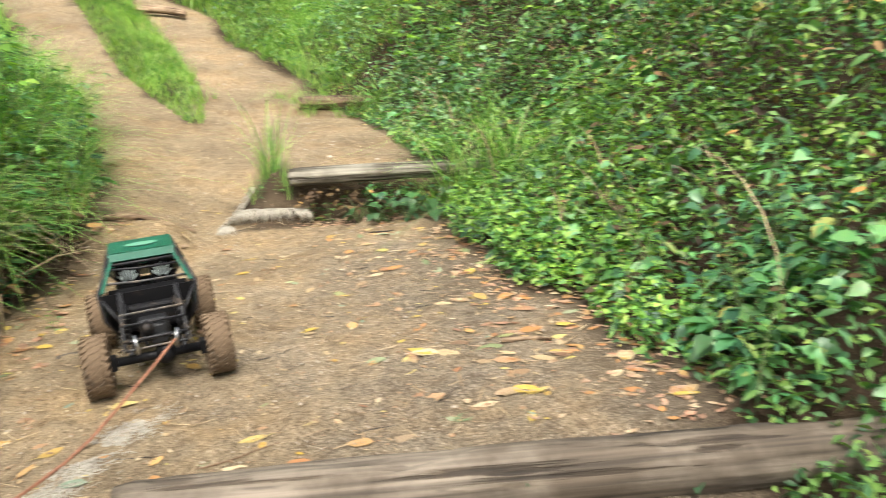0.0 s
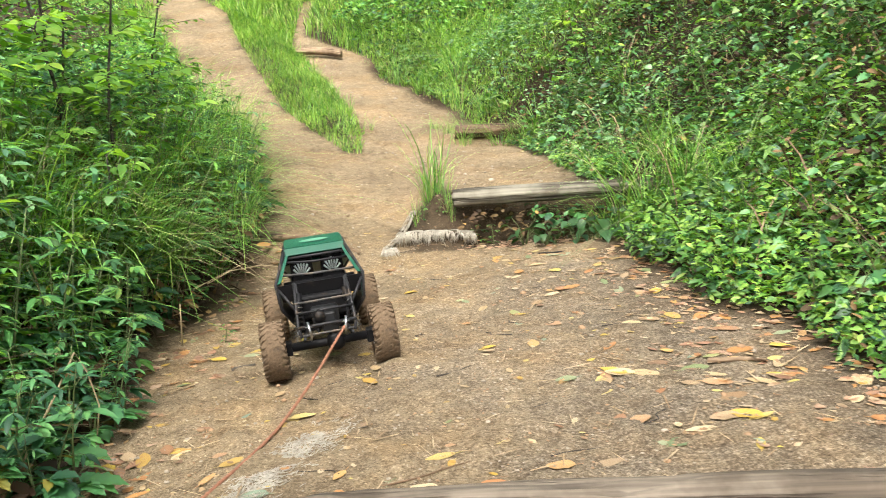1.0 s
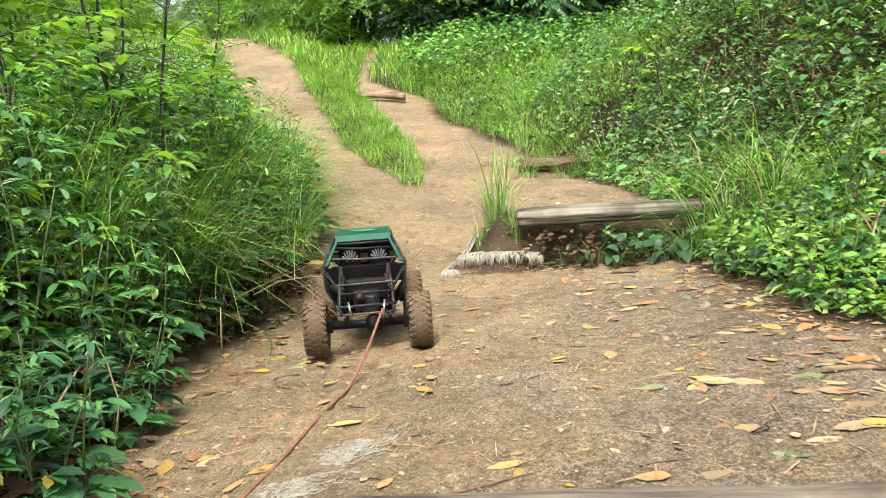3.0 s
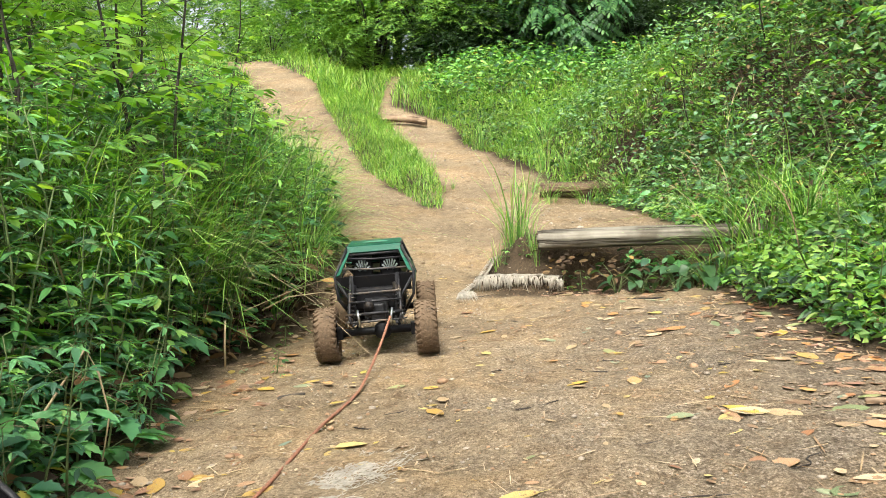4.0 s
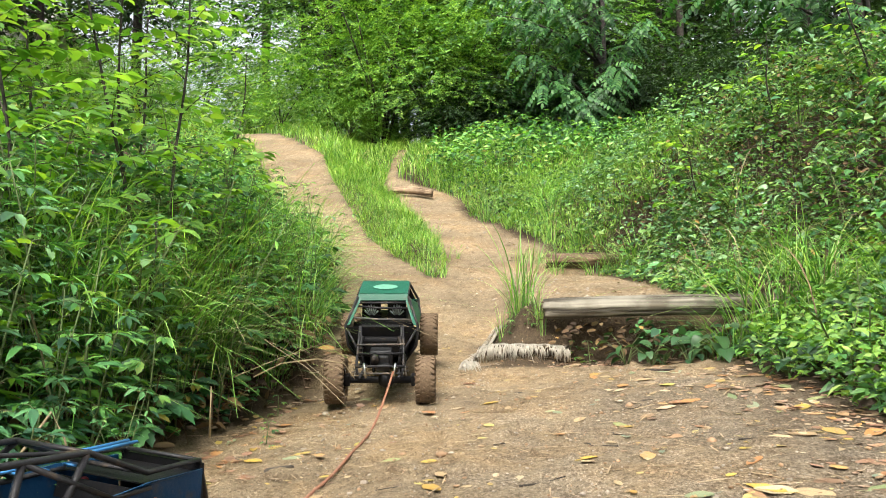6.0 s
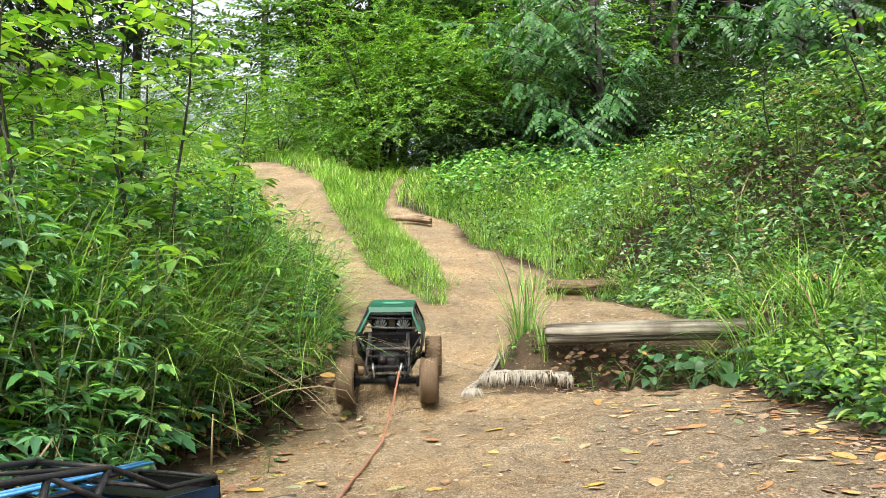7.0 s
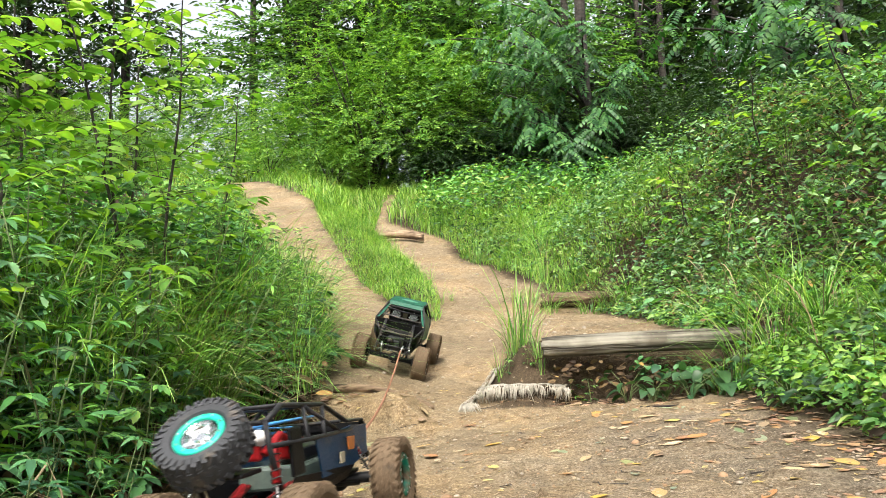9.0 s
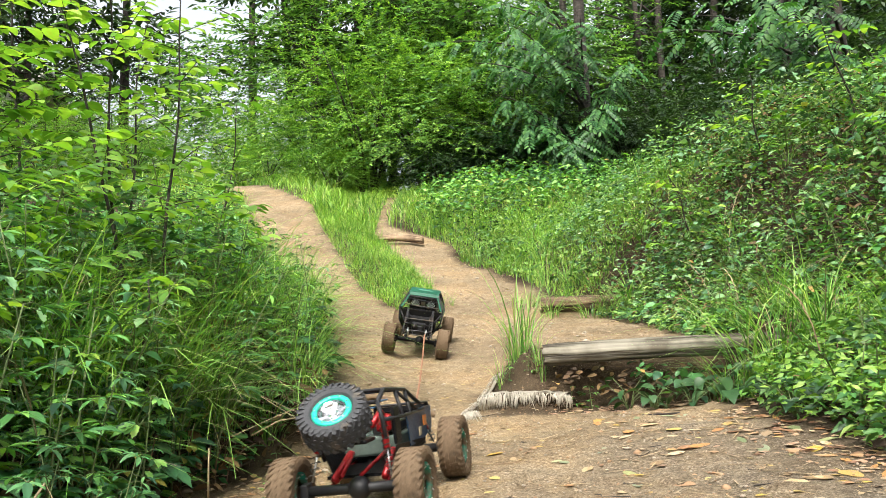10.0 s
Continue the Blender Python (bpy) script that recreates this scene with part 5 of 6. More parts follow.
for k in range(26):
    y0 = rng.uniform(1.25, 3.0)
    lying(float(left_edge(y0) + rng.uniform(.05, 1) * (right_edge(y0) - left_edge(y0))), y0, rng.uniform(.03, .09), rng.uniform(0, 360), rng.uniform(.0008, .0018), BARK, "small dry twig scrap on the trail")
twig("root", "thick brown root lying over the soil ledge", [(-.47, 3.02, .118), (-.40, 3.0, .122), (-.34, 2.985, .114), (-.28, 2.97, .100), (-.215, 2.955, .078), (-.17, 2.95, .058)], .015, LOG_BROWN)
twig("bent_straw", "long pale dry stem arching from the bank to the trail", [(-.56, 2.36, .10), (-.50, 2.38, .128), (-.42, 2.40, .135), (-.36, 2.41, .122), (-.335, 2.41, .085)], .0016, STRAW)


# ---- the two model crawlers ----
def mud_material(name, base, mud, amount, rough=.75):
    """A surface caked with dried mud in patches."""
    m, n, l, p = material(name)
    a, b = noise_tex(n, l, 38, 6), noise_tex(n, l, 260, 4)
    w = ramp(n, [(max(0, .62 - amount * .5), (0, 0, 0)), (min(1, .80 - amount * .5), (1, 1, 1))])
    l.new(a.outputs["Fac"], w.inputs["Fac"])
    r = ramp(n, [(.3, tuple(c * .65 for c in mud)), (.7, tuple(c * 1.2 for c in mud))])
    l.new(b.outputs["Fac"], r.inputs["Fac"])
    c = mix(n, l, w.outputs["Color"], base, r.outputs["Color"])
    l.new(c, p.inputs["Base Color"])
    p.inputs["Roughness"].default_value = rough
    p.inputs["Specular IOR Level"].default_value = .16
    bump(n, l, p, b.outputs["Fac"], .5, .0015)
    return m


MUD = (.140, .098, .062)
RUBBER_MUD = mud_material("muddy_rubber", (.035, .030, .026), MUD, .75, .9)
RUBBER = mud_material("clean_rubber", (.055, .057, .062), (.16, .13, .10), .12, .7)
BLACK = mud_material("black_plastic", (.007, .007, .008), (.05, .036, .024), .06, .45)
CAGE = mud_material("dark_cage_tube", (.022, .022, .024), (.12, .085, .055), .10, .35)
STEEL = plain("bare_steel", (.55, .55, .55), .28, 1.0, vary=.2, scale=200, relief=.05)
WORN = mud_material("scratched_tube", (.06, .06, .06), (.16, .13, .10), .3, .4)
GREY = plain("grey_plastic", (.014, .0145, .016), .45, vary=.3, scale=150)
GREEN_PAINT = mud_material("dark_green_paint", (.010, .082, .050), (.05, .09, .06), .06, .38)
GREEN_MARK = plain("pale_green_print", (.11, .30, .21), .4, vary=.1)
BLUE_PAINT = mud_material("dark_blue_paint", (.010, .048, .115), (.07, .07, .07), .12, .28)
BLUE_ROD = plain("light_blue_rod", (.06, .25, .55), .3, vary=.15)
RED = plain("red_anodised", (.42, .016, .02), .3, .3, vary=.15, scale=200)
TEAL = plain("teal_ring", (.01, .46, .33), .35, vary=.12, scale=150)
TEAL_MUD = mud_material("muddy_teal_ring", (.01, .22, .15), (.13, .09, .055), .42, .6)
CHROME_MUD = mud_material("muddy_hub", (.10, .10, .10), (.13, .09, .055), .6, .6)
CHROME = plain("chrome", (.80, .81, .82), .18, 1.0, vary=.1, scale=300, relief=0)
WHITE = plain("white_plastic", (.78, .78, .76), .35, vary=.05, scale=100, relief=.03)
PALE_SEAT = plain("pale_seat_rib", (.62, .70, .68), .5, vary=.1)
ORANGE_MARK = plain("orange_print", (.50, .17, .04), .4, vary=.25)
CREAM_MARK = plain("cream_print", (.42, .37, .27), .4, vary=.15)
ROPE = plain("rust_rope", (.27, .12, .07), .9, vary=.35, scale=300, relief=.6)
GLASSY = plain("smoky_panel", (.12, .16, .14), .12, vary=.2, scale=60, relief=.0)

R_TYRE, W_TYRE, TRACK, BASE_L = .058, .044, .104, .155


def make_wheel(parent, x, y, z, tyre_mat, ring_mat, hub_mat, label, name="wheel", tilt=None):
    """Crawler wheel round its x axis: lugged tyre, beadlock rings, spoked hub."""
    w = thing(name, label, "")
    w.parent = parent
    w.location = (x, y, z)
    bm = bmesh.new()
    h = W_TYRE / 2
    R = R_TYRE - .003
    prof = [(-h * .62, .031), (-h * .92, .036), (-h * 1.02, .044), (-h * .9, R - .003), (-h * .55, R), (0, R + .0008), (h * .55, R), (h * .9, R - .003), (h * 1.02, .044), (h * .92, .036), (h * .62, .031)]
    lathe(bm, prof, 36)
    n = 27
    for i in range(n):
        a = 2 * math.pi * i / n
        for k, (cx, sx, da, sk) in enumerate(((-h * .72, h * .52, 0, .5), (-h * .18, h * .34, .5, -.4), (h * .30, h * .34, .15, .4), (h * .76, h * .50, .6, -.5))):
            an = a + da * 2 * math.pi / n
            m = Matrix.Rotation(an, 4, "X") @ Matrix.Translation((cx, 0, R - .0006)) @ Matrix.Rotation(sk, 4, "Z")
            vs = bmesh.ops.create_cube(bm, size=1)["verts"]
            for v in vs:
                top = .82 if v.co.z > 0 else 1.0
                v.co = Vector((v.co.x * sx * top, v.co.y * .0066 * top, v.co.z * .0046))
            bmesh.ops.transform(bm, matrix=m, verts=vs)
    for i in range(30):
        an = 2 * math.pi * i / 30
        for s in (-1, 1):
            vs = bmesh.ops.create_cube(bm, size=1)["verts"]
            bmesh.ops.scale(bm, vec=(.003, .0045, .010), verts=vs)
            bmesh.ops.transform(bm, matrix=Matrix.Rotation(an, 4, "X") @ Matrix.Translation((s * h * .99, 0, R - .007)), verts=vs)
    part("tyre", bm, tyre_mat, w, smooth_faces=False)
    for s in (-1, 1):
        bm = bmesh.new()
        lathe(bm, [(s * h * .55, .0325), (s * h * .80, .0325), (s * h * .86, .030), (s * h * .86, .025), (s * h * .78, .0235), (s * h * .45, .0235)], 32)
        rim = part("rim", bm, ring_mat, w)
        bm = bmesh.new()
        for k in range(10):
            a = 2 * math.pi * k / 10
            vs = bmesh.ops.create_cone(bm, cap_ends=True, segments=6, radius1=.0014, radius2=.0014, depth=.002)["verts"]
            bmesh.ops.transform(bm, matrix=Matrix.Translation((s * h * .88, .0277 * math.cos(a), .0277 * math.sin(a))) @ Matrix.Rotation(math.pi / 2, 4, "Y"), verts=vs)
        part("bolt_ring", bm, STEEL, rim)
    bm = bmesh.new()
    lathe(bm, [(-h * .5, .0005), (-h * .5, .0085), (h * .45, .0085), (h * .55, .006), (h * .55, .0005)], 16)
    spoke_bm = bmesh.new()
    box(spoke_bm, (.005, .0062, .018), (0, 0, 0))
    part("hub", bm, hub_mat, w, smooth_faces=False)
    first = part("spoke", spoke_bm, hub_mat, w, smooth_faces=False)
    for k in range(12):
        side = 1 if k < 6 else -1
        o = first if k == 0 else new("spoke", first.data)
        o.parent = w
        o.matrix_local = Matrix.Rotation(2 * math.pi * k / 6, 4, "X") @ Matrix.Translation((side * h * .32, 0, .0155)) @ Matrix.Rotation(side * .18, 4, "Y")
    return w


def bar(name, parent, pts, r, mat, label="", segs=8):
    bm = bmesh.new()
    tube(bm, pts, r, segs)
    return part(name, bm, mat, parent, label)


def panel(name, parent, corners, mat, label="", thick=.002):
    bm = bmesh.new()
    sheet(bm, corners, thick)
    return part(name, bm, mat, parent, label, False)


def block(name, parent, size, centre, mat, label="", bevel=.002, m=None):
    bm = bmesh.new()
    box(bm, size, centre, m, bevel)
    return part(name, bm, mat, parent, label, False)


def shock(parent, a, b, body_mat, label):
    a, b = Vector(a), Vector(b)
    s = bar("shock", parent, [a, a.lerp(b, .55)], .0055, body_mat, label, 10)
    bar("rod", s, [a.lerp(b, .5), b], .0018, STEEL)
    bm = bmesh.new()
    d = (b - a).normalized()
    n = d.orthogonal().normalized()
    q = d.cross(n)
    tube(bm, [a.lerp(b, .12 + .82 * i / 72) + .0072 * (math.cos(i * .72) * n + math.sin(i * .72) * q) for i in range(73)], .0009, 5)
    part("spring", bm, WORN, s)
    return s


def axle(parent, y, mat, arm_mat):
    ax = thing("axle", "dark solid axle with round gear housing", "")
    ax.parent = parent
    bar("housing", ax, [(-TRACK + .02, y, R_TYRE), (TRACK - .02, y, R_TYRE)], .0085, mat)
    bm = bmesh.new()
    bmesh.ops.create_uvsphere(bm, u_segments=16, v_segments=10, radius=.019)
    bmesh.ops.transform(bm, matrix=Matrix.Translation((.012, y, R_TYRE)), verts=bm.verts)
    part("gear_housing", bm, mat, ax)
    for s in (-1, 1):
        block("knuckle", ax, (.014, .022, .026), (s * (TRACK - .026), y, R_TYRE), mat)
        bar("link", ax, [(s * .05, y * .93, R_TYRE - .006), (s * .035, y * .15, .075)], .0035, arm_mat)
        bar("upper_link", ax, [(s * .016, y, R_TYRE + .02), (s * .03, y * .3, .095)], .0032, arm_mat)
    return ax


def green_crawler():
    car = thing("model_crawler", "dark green model rock crawler with muddy lugged tyres", "model car", "model crawlers")
    wheels = []
    for y in (-BASE_L, BASE_L):
        axle(car, y, BLACK, BLACK)
        for s in (-1, 1):
            wheels.append(make_wheel(car, s * TRACK, y, R_TYRE, RUBBER_MUD, BLACK, BLACK, "muddy wheel with brown caked tread"))
    # body panels: roof, sides, bonnet
    rw, rz, ry0, ry1 = .060, .218, -.036, .060      # roof
    bw, bz, by = .084, .164, -.102                  # tail corners
    bm = bmesh.new()
    sheet(bm, [(-rw, ry0, rz), (rw, ry0, rz), (rw * .96, ry1, rz + .004), (-rw * .96, ry1, rz + .004)], .003)
    sheet(bm, [(-rw, ry0 + .001, rz - .001), (-rw, ry0 - .010, rz - .012), (rw, ry0 - .010, rz - .012), (rw, ry0 + .001, rz - .001)], .003)
    part("roof", bm, GREEN_PAINT, car, "glossy dark green roof panel", False)
    bm = bmesh.new()
    bmesh.ops.create_circle(bm, cap_ends=True, segments=28, radius=1)
    bmesh.ops.transform(bm, matrix=Matrix.Translation((.002, .010, rz + .0046)) @ Matrix.Diagonal((.030, .020, 1, 1)), verts=bm.verts)
    part("roof_print", bm, GREEN_MARK, car, "pale oval print")
    for s in (-1, 1):
        panel("side_panel", car, [(s * rw, ry0 - .006, rz - .006), (s * bw, by, bz), (s * .086, .03, .150), (s * .078, .05, .172)], GREEN_PAINT, "dark green side panel")
        panel("door_panel", car, [(s * bw, by, bz), (s * .080, -.085, .120), (s * .080, .08, .105), (s * .086, .03, .150)], GREEN_PAINT)
        bar("cage_tube", car, [(s * (rw + .001), ry0 - .008, rz - .004), (s * (bw + .001), by - .001, bz + .001), (s * .081, -.10, .120), (s * .06, -.085, .085)], .0032, CAGE)
        bar("cage_tube", car, [(s * rw * .96, ry1, rz), (s * .078, .11, .165), (s * .06, .175, .13), (s * .045, .19, .095)], .0032, CAGE)
        bar("cage_tube", car, [(s * rw, ry0, rz - .001), (s * rw * .96, ry1, rz + .001)], .0032, CAGE)
        bar("cage_tube", car, [(s * .086, .03, .150), (s * .078, .11, .165)], .003, CAGE)
        bar("brace", car, [(s * bw, by + .004, bz - .004), (s * .052, -.135, .118)], .0028, CAGE)
        bar("brace", car, [(s * .048, -.112, .165), (s * .045, -.135, .11), (s * .04, -.14, .085)], .0032, CAGE)
        panel("rocker", car, [(s * .080, -.085, .120), (s * .055, -.075, .072), (s * .055, .09, .072), (s * .080, .08, .105)], BLACK)
        panel("pillar", car, [(s * rw * .97, ry0 - .012, rz - .010), (s * (rw - .006), ry0 - .014, rz - .012), (s * (bw - .010), by, bz + .004), (s * bw * .985, by, bz + .002)], GREEN_PAINT, "green rear pillar")
    panel("bonnet", car, [(-.078, .06, .178), (.078, .06, .178), (.058, .175, .135), (-.058, .175, .135)], GREEN_PAINT, "dark green bonnet")
    panel("windscreen_net", car, [(-.055, .062, .216), (.055, .062, .216), (.074, .068, .172), (-.074, .068, .172)], BLACK)
    panel("tail_panel", car, [(-bw * .98, by - .001, bz - .001), (bw * .98, by - .001, bz - .001), (.076, -.098, .132), (-.076, -.098, .132)], BLACK, "black sloping tail panel")
    block("cab_tub", car, (.118, .13, .075), (0, .0, .116), BLACK, "", .008)
    block("tail_tub", car, (.096, .05, .045), (0, -.088, .118), BLACK, "", .006)
    panel("floor_pan", car, [(-.055, -.10, .072), (.055, -.10, .072), (.055, .12, .072), (-.055, .12, .072)], BLACK, "", .005)
    panel("cab_wall", car, [(-.078, -.06, .125), (.078, -.06, .125), (.07, -.055, .160), (-.07, -.055, .160)], BLACK)
    for z, y in ((.196, -.055), (.178, -.082)):
        k = .062 + (.196 - z) * .6
        bar("rear_bar", car, [(-k, y, z), (-.01, y - .002, z - .004), (k, y, z - .005)], .0022, WORN if z < .19 else CAGE, "worn steel cross bar")
    bar("rear_bar", car, [(-rw, ry0 - .014, rz - .016), (rw, ry0 - .014, rz - .016)], .0024, CAGE)
    for s in (-1, 1):
        seat = block("seat", car, (.046, .010, .056), (s * .031, -.016, .172), BLACK, "black seat with pale fan-shaped ribs", .004)
        for k in range(-3, 4):
            a = k * .36
            bar("rib", seat, [(s * .031 + .006 * math.sin(a), -.0225, .163 + .004 * math.cos(a)), (s * .031 + .019 * math.sin(a), -.0225, .163 + .027 * math.cos(a))], [.0010, .0024], PALE_SEAT, "", 5)
        bar("hoop", seat, [(s * .031 + .0225 * math.sin(a), -.023, .163 + .031 * math.cos(a)) for a in np.linspace(-1.6, 1.6, 11)], .0014, BLACK)
    # drive train and tail frame
    block("gearbox", car, (.052, .05, .04), (0, -.115, .100), GREY, "grey gearbox block", .004)
    block("motor_plate", car, (.036, .012, .024), (.0, -.148, .101), GREY, "", .003)
    bar("motor", car, [(-.012, -.150, .110), (-.012, -.172, .110)], .011, BLACK)
    block("servo", car, (.03, .018, .014), (.006, -.160, .090), GREY, "", .002)
    for z, y, r, mt in ((.133, -.135, .0022, WORN), (.097, -.172, .0032, CAGE), (.082, -.178, .0022, WORN), (.118, -.15, .0022, CAGE)):
        bar("cross_bar", car, [(-.056, y, z), (.056, y, z + .001)], r, mt, "thin scratched cross bar")
    for s in (-1, 1):
        bar("tail_tube", car, [(s * .05, -.105, .165), (s * .053, -.14, .125), (s * .054, -.172, .094), (s * .05, -.18, .080)], .003, CAGE)
        bar("tail_tube", car, [(s * .038, -.10, .075), (s * .045, -.192, .078)], .003, CAGE)
        shock(car, (s * .043, -.122, .148), (s * .060, -.160, .070), BLACK, "black shock absorber with steel spring")
        shock(car, (s * .043, .115, .140), (s * .060, .155, .068), BLACK, "black shock absorber with steel spring")
        hook = bar("shackle", car, [(s * .036, -.176, .106), (s * .034, -.186, .094), (s * .032, -.184, .080), (s * .034, -.176, .072)], .0028, STEEL, "bright steel tow shackle")
        bar("pin", hook, [(s * .028, -.180, .098), (s * .042, -.180, .098)], .0016, STEEL)
    bar("drive_shaft", car, [(.012, -BASE_L, R_TYRE + .004), (.0, -.05, .075)], .0042, GREY)
    bar("drive_shaft", car, [(.012, BASE_L, R_TYRE + .004), (.0, .05, .075)], .0042, GREY)
    block("bumper", car, (.11, .014, .014), (0, .198, .092), BLACK, "", .003)
    return car, wheels


def blue_crawler():
    car = thing("model_crawler", "open-caged dark blue model buggy with teal-ringed spare wheel", "model car", "model crawlers")
    wheels = []
    for y in (-BASE_L, BASE_L):
        axle(car, y, GREY, RED if y < 0 else BLACK)
        for s in (-1, 1):
            wheels.append(make_wheel(car, s * TRACK, y, R_TYRE, RUBBER_MUD, TEAL_MUD, CHROME_MUD, "muddy wheel with dirty teal beadlock ring"))
    top, mid, low = .218, .163, .085
    for s in (-1, 1):
        bar("cage_tube", car, [(s * .050, -.135, .196), (s * .047, -.085, top), (s * .047, .045, top), (s * .056, .105, .180), (s * .052, .178, .178), (s * .048, .192, .10)], .0042, CAGE, "scuffed black cage tube")
        bar("cage_tube", car, [(s * .060, -.15, .165), (s * .066, -.05, mid), (s * .064, .10, mid), (s * .056, .105, .165)], .0038, CAGE)
        bar("cage_tube", car, [(s * .050, -.135, .196), (s * .060, -.15, .165), (s * .055, -.12, .10)], .0038, CAGE)
        bar("cage_tube", car, [(s * .047, -.02, top), (s * .066, -.05, mid)], .0034, CAGE)
        bar("cage_tube", car, [(s * .047, .045, top), (s * .066, .0, mid)], .0034, CAGE)
        bar("brace", car, [(s * .047, -.02, top), (s * .066, .055, mid)], .0034, CAGE)
        panel("side_panel", car, [(s * .066, -.03, mid - .004), (s * .066, .10, mid + .008), (s * .060, .175, .166), (s * .058, .172, .10), (s * .058, .10, .085), (s * .064, -.015, .095)], BLUE_PAINT, "glossy dark blue side panel")
        panel("side_print", car, [(s * .0685, .075, .150), (s * .0672, .105, .148), (s * .0665, .10, .122), (s * .0668, .08, .124)], ORANGE_MARK, "orange printed patch")
        panel("side_print", car, [(s * .0672, .045, .125), (s * .0672, .060, .125), (s * .0665, .060, .105), (s * .0665, .045, .105)], CREAM_MARK, "cream printed patch")
        panel("rocker", car, [(s * .064, -.10, .115), (s * .064, .10, .090), (s * .05, .10, .07), (s * .05, -.10, .07)], BLACK)
        shock(car, (s * .050, -.118, .170), (s * .066, -.155, .072), RED, "red shock absorber with dark spring")
        shock(car, (s * .050, .12, .145), (s * .064, .155, .070), RED, "red shock absorber with dark spring")
        block("guard", car, (.006, .036, .07), (s * .063, -.085, .150), BLACK, "brownish black mud flap", .003)
    for y, z in ((-.085, top), (.045, top), (-.135, .196), (.105, .180), (.178, .178)):
        bar("cross_tube", car, [(-.047, y, z), (.047, y, z)], .0036, CAGE)
    bar("cross_tube", car, [(-.047, -.085, top), (.047, .045, top)], .003, CAGE)
    panel("floor_pan", car, [(-.05, -.13, .072), (.05, -.13, .072), (.05, .15, .072), (-.05, .15, .072)], BLACK, "", .005)
    panel("bonnet", car, [(-.054, .10, .166), (.054, .10, .166), (.050, .174, .160), (-.050, .174, .160)], BLACK, "black bonnet")
    panel("nose_panel", car, [(-.056, .176, .095), (.056, .176, .095), (.056, .180, .172), (-.056, .180, .172)], BLACK, "black upright nose panel", .006)
    panel("dash_panel", car, [(-.056, .09, .13), (.056, .09, .13), (.056, .098, .158), (-.056, .098, .158)], BLACK)
    block("cockpit_tray", car, (.095, .13, .04), (0, .02, .105), GLASSY, "smoky grey-green cockpit tray", .006)
    block("battery", car, (.04, .09, .024), (.02, .02, .137), GREY, "", .004)
    for s in (-1, 1):
        block("seat", car, (.026, .014, .034), (s * .026, -.034, .150), RED, "small red seat back", .005)
        bar("antenna_rod", car, [(s * .006 - .03, -.05, .188), (s * .006 - .030, .168, .196)], .0028, BLUE_ROD, "light blue rod")
    for k in range(5):
        bar("rung", car, [(-.040 , -.03 + .03 * k, .186 - .0018 * k), (-.024, -.03 + .03 * k, .186 - .0018 * k)], .0018, BLUE_ROD)
    bm = bmesh.new()
    bmesh.ops.create_uvsphere(bm, u_segments=18, v_segments=12, radius=.0145)
    bmesh.ops.transform(bm, matrix=Matrix.Translation((-.018, -.032, .170)), verts=bm.verts)
    part("ball", bm, WHITE, car, "white round knob")
    block("lamp_box", car, (.022, .014, .012), (-.022, -.137, .205), WHITE, "white lamp box", .003)
    bar("air_hose", car, [(.02, -.09, .15), (.03, -.06, .175), (.025, -.03, .165), (.03, .0, .16)], .006, RED, "bright red bent hose")
    block("rack", car, (.085, .05, .006), (0, -.165, .135), BLACK, "", .002)
    bar("mount", car, [(0, -.13, .13), (0, -.185, .165)], .008, BLACK)
    bar("drive_shaft", car, [(.012, -BASE_L, R_TYRE + .004), (.0, -.05, .078)], .0045, BLACK)
    bar("drive_shaft", car, [(.012, BASE_L, R_TYRE + .004), (.0, .05, .078)], .0045, BLACK)
    bar("trailing_arm", car, [(-.035, -.14, .070), (-.03, -.06, .10)], .006, RED, "red trailing arm")
    bar("trailing_arm", car, [(.05, -.14, .070), (.045, -.06, .10)], .006, RED, "red trailing arm")
    block("bumper", car, (.10, .014, .014), (0, .20, .088), BLACK, "", .003)
    spare = make_wheel(car, -.008, -.180, .174, RUBBER, TEAL, CHROME, "spare wheel with grey tyre and teal ring", "spare_wheel")
    bm = bmesh.new()
    lathe(bm, [(.004, .0005), (.004, .021), (.012, .0232), (.016, .0236)], 28)
    part("dish", bm, CHROME, spare)
    spare.rotation_euler = Vector((.0, -.62, .78)).to_track_quat("X", "Z").to_euler()
    return car, wheels


green_car, green_wheels = green_crawler()
blue_car, blue_wheels = blue_crawler()
for o in blue_car.children:
    if o.type == "MESH":
        for q in (o, *o.children):
            for v in q.data.vertices:
                if v.co.z > .085:
                    v.co.z = .085 + (v.co.z - .085) * (.80 - .9 * v.co.y)
for o in green_car.children:
    if o.type == "MESH":
        for q in (o, *o.children):
            for v in q.data.vertices:
                if v.co.z > .10:
                    v.co.z = .10 + (v.co.z - .10) * 1.09
SIZE = 1.1      # both models are built a tenth under size
green_car.scale = blue_car.scale = (SIZE, SIZE, SIZE)

SEG, ROPE_N = .060, 27


def make_rope():
    """The tow rope in short twisted lengths that follow one another."""
    root = thing("tow_rope", "rust-red braided tow rope between the two crawlers", "rope")
    bm = bmesh.new()
    for k in range(3):
        a0 = k * 2.094
        tube(bm, [(.0015 * math.cos(a0 + i * 1.05), -SEG * .54 + SEG * 1.08 * i / 12, .0015 * math.sin(a0 + i * 1.05)) for i in range(13)], .0017, 6)
    first = part("rope_length", bm, ROPE, root)
    lengths = [first]
    for k in range(ROPE_N - 1):
        o = new("rope_length", first.data)
        o.parent = root
        lengths.append(o)
    return root, lengths


rope, rope_lengths = make_rope()


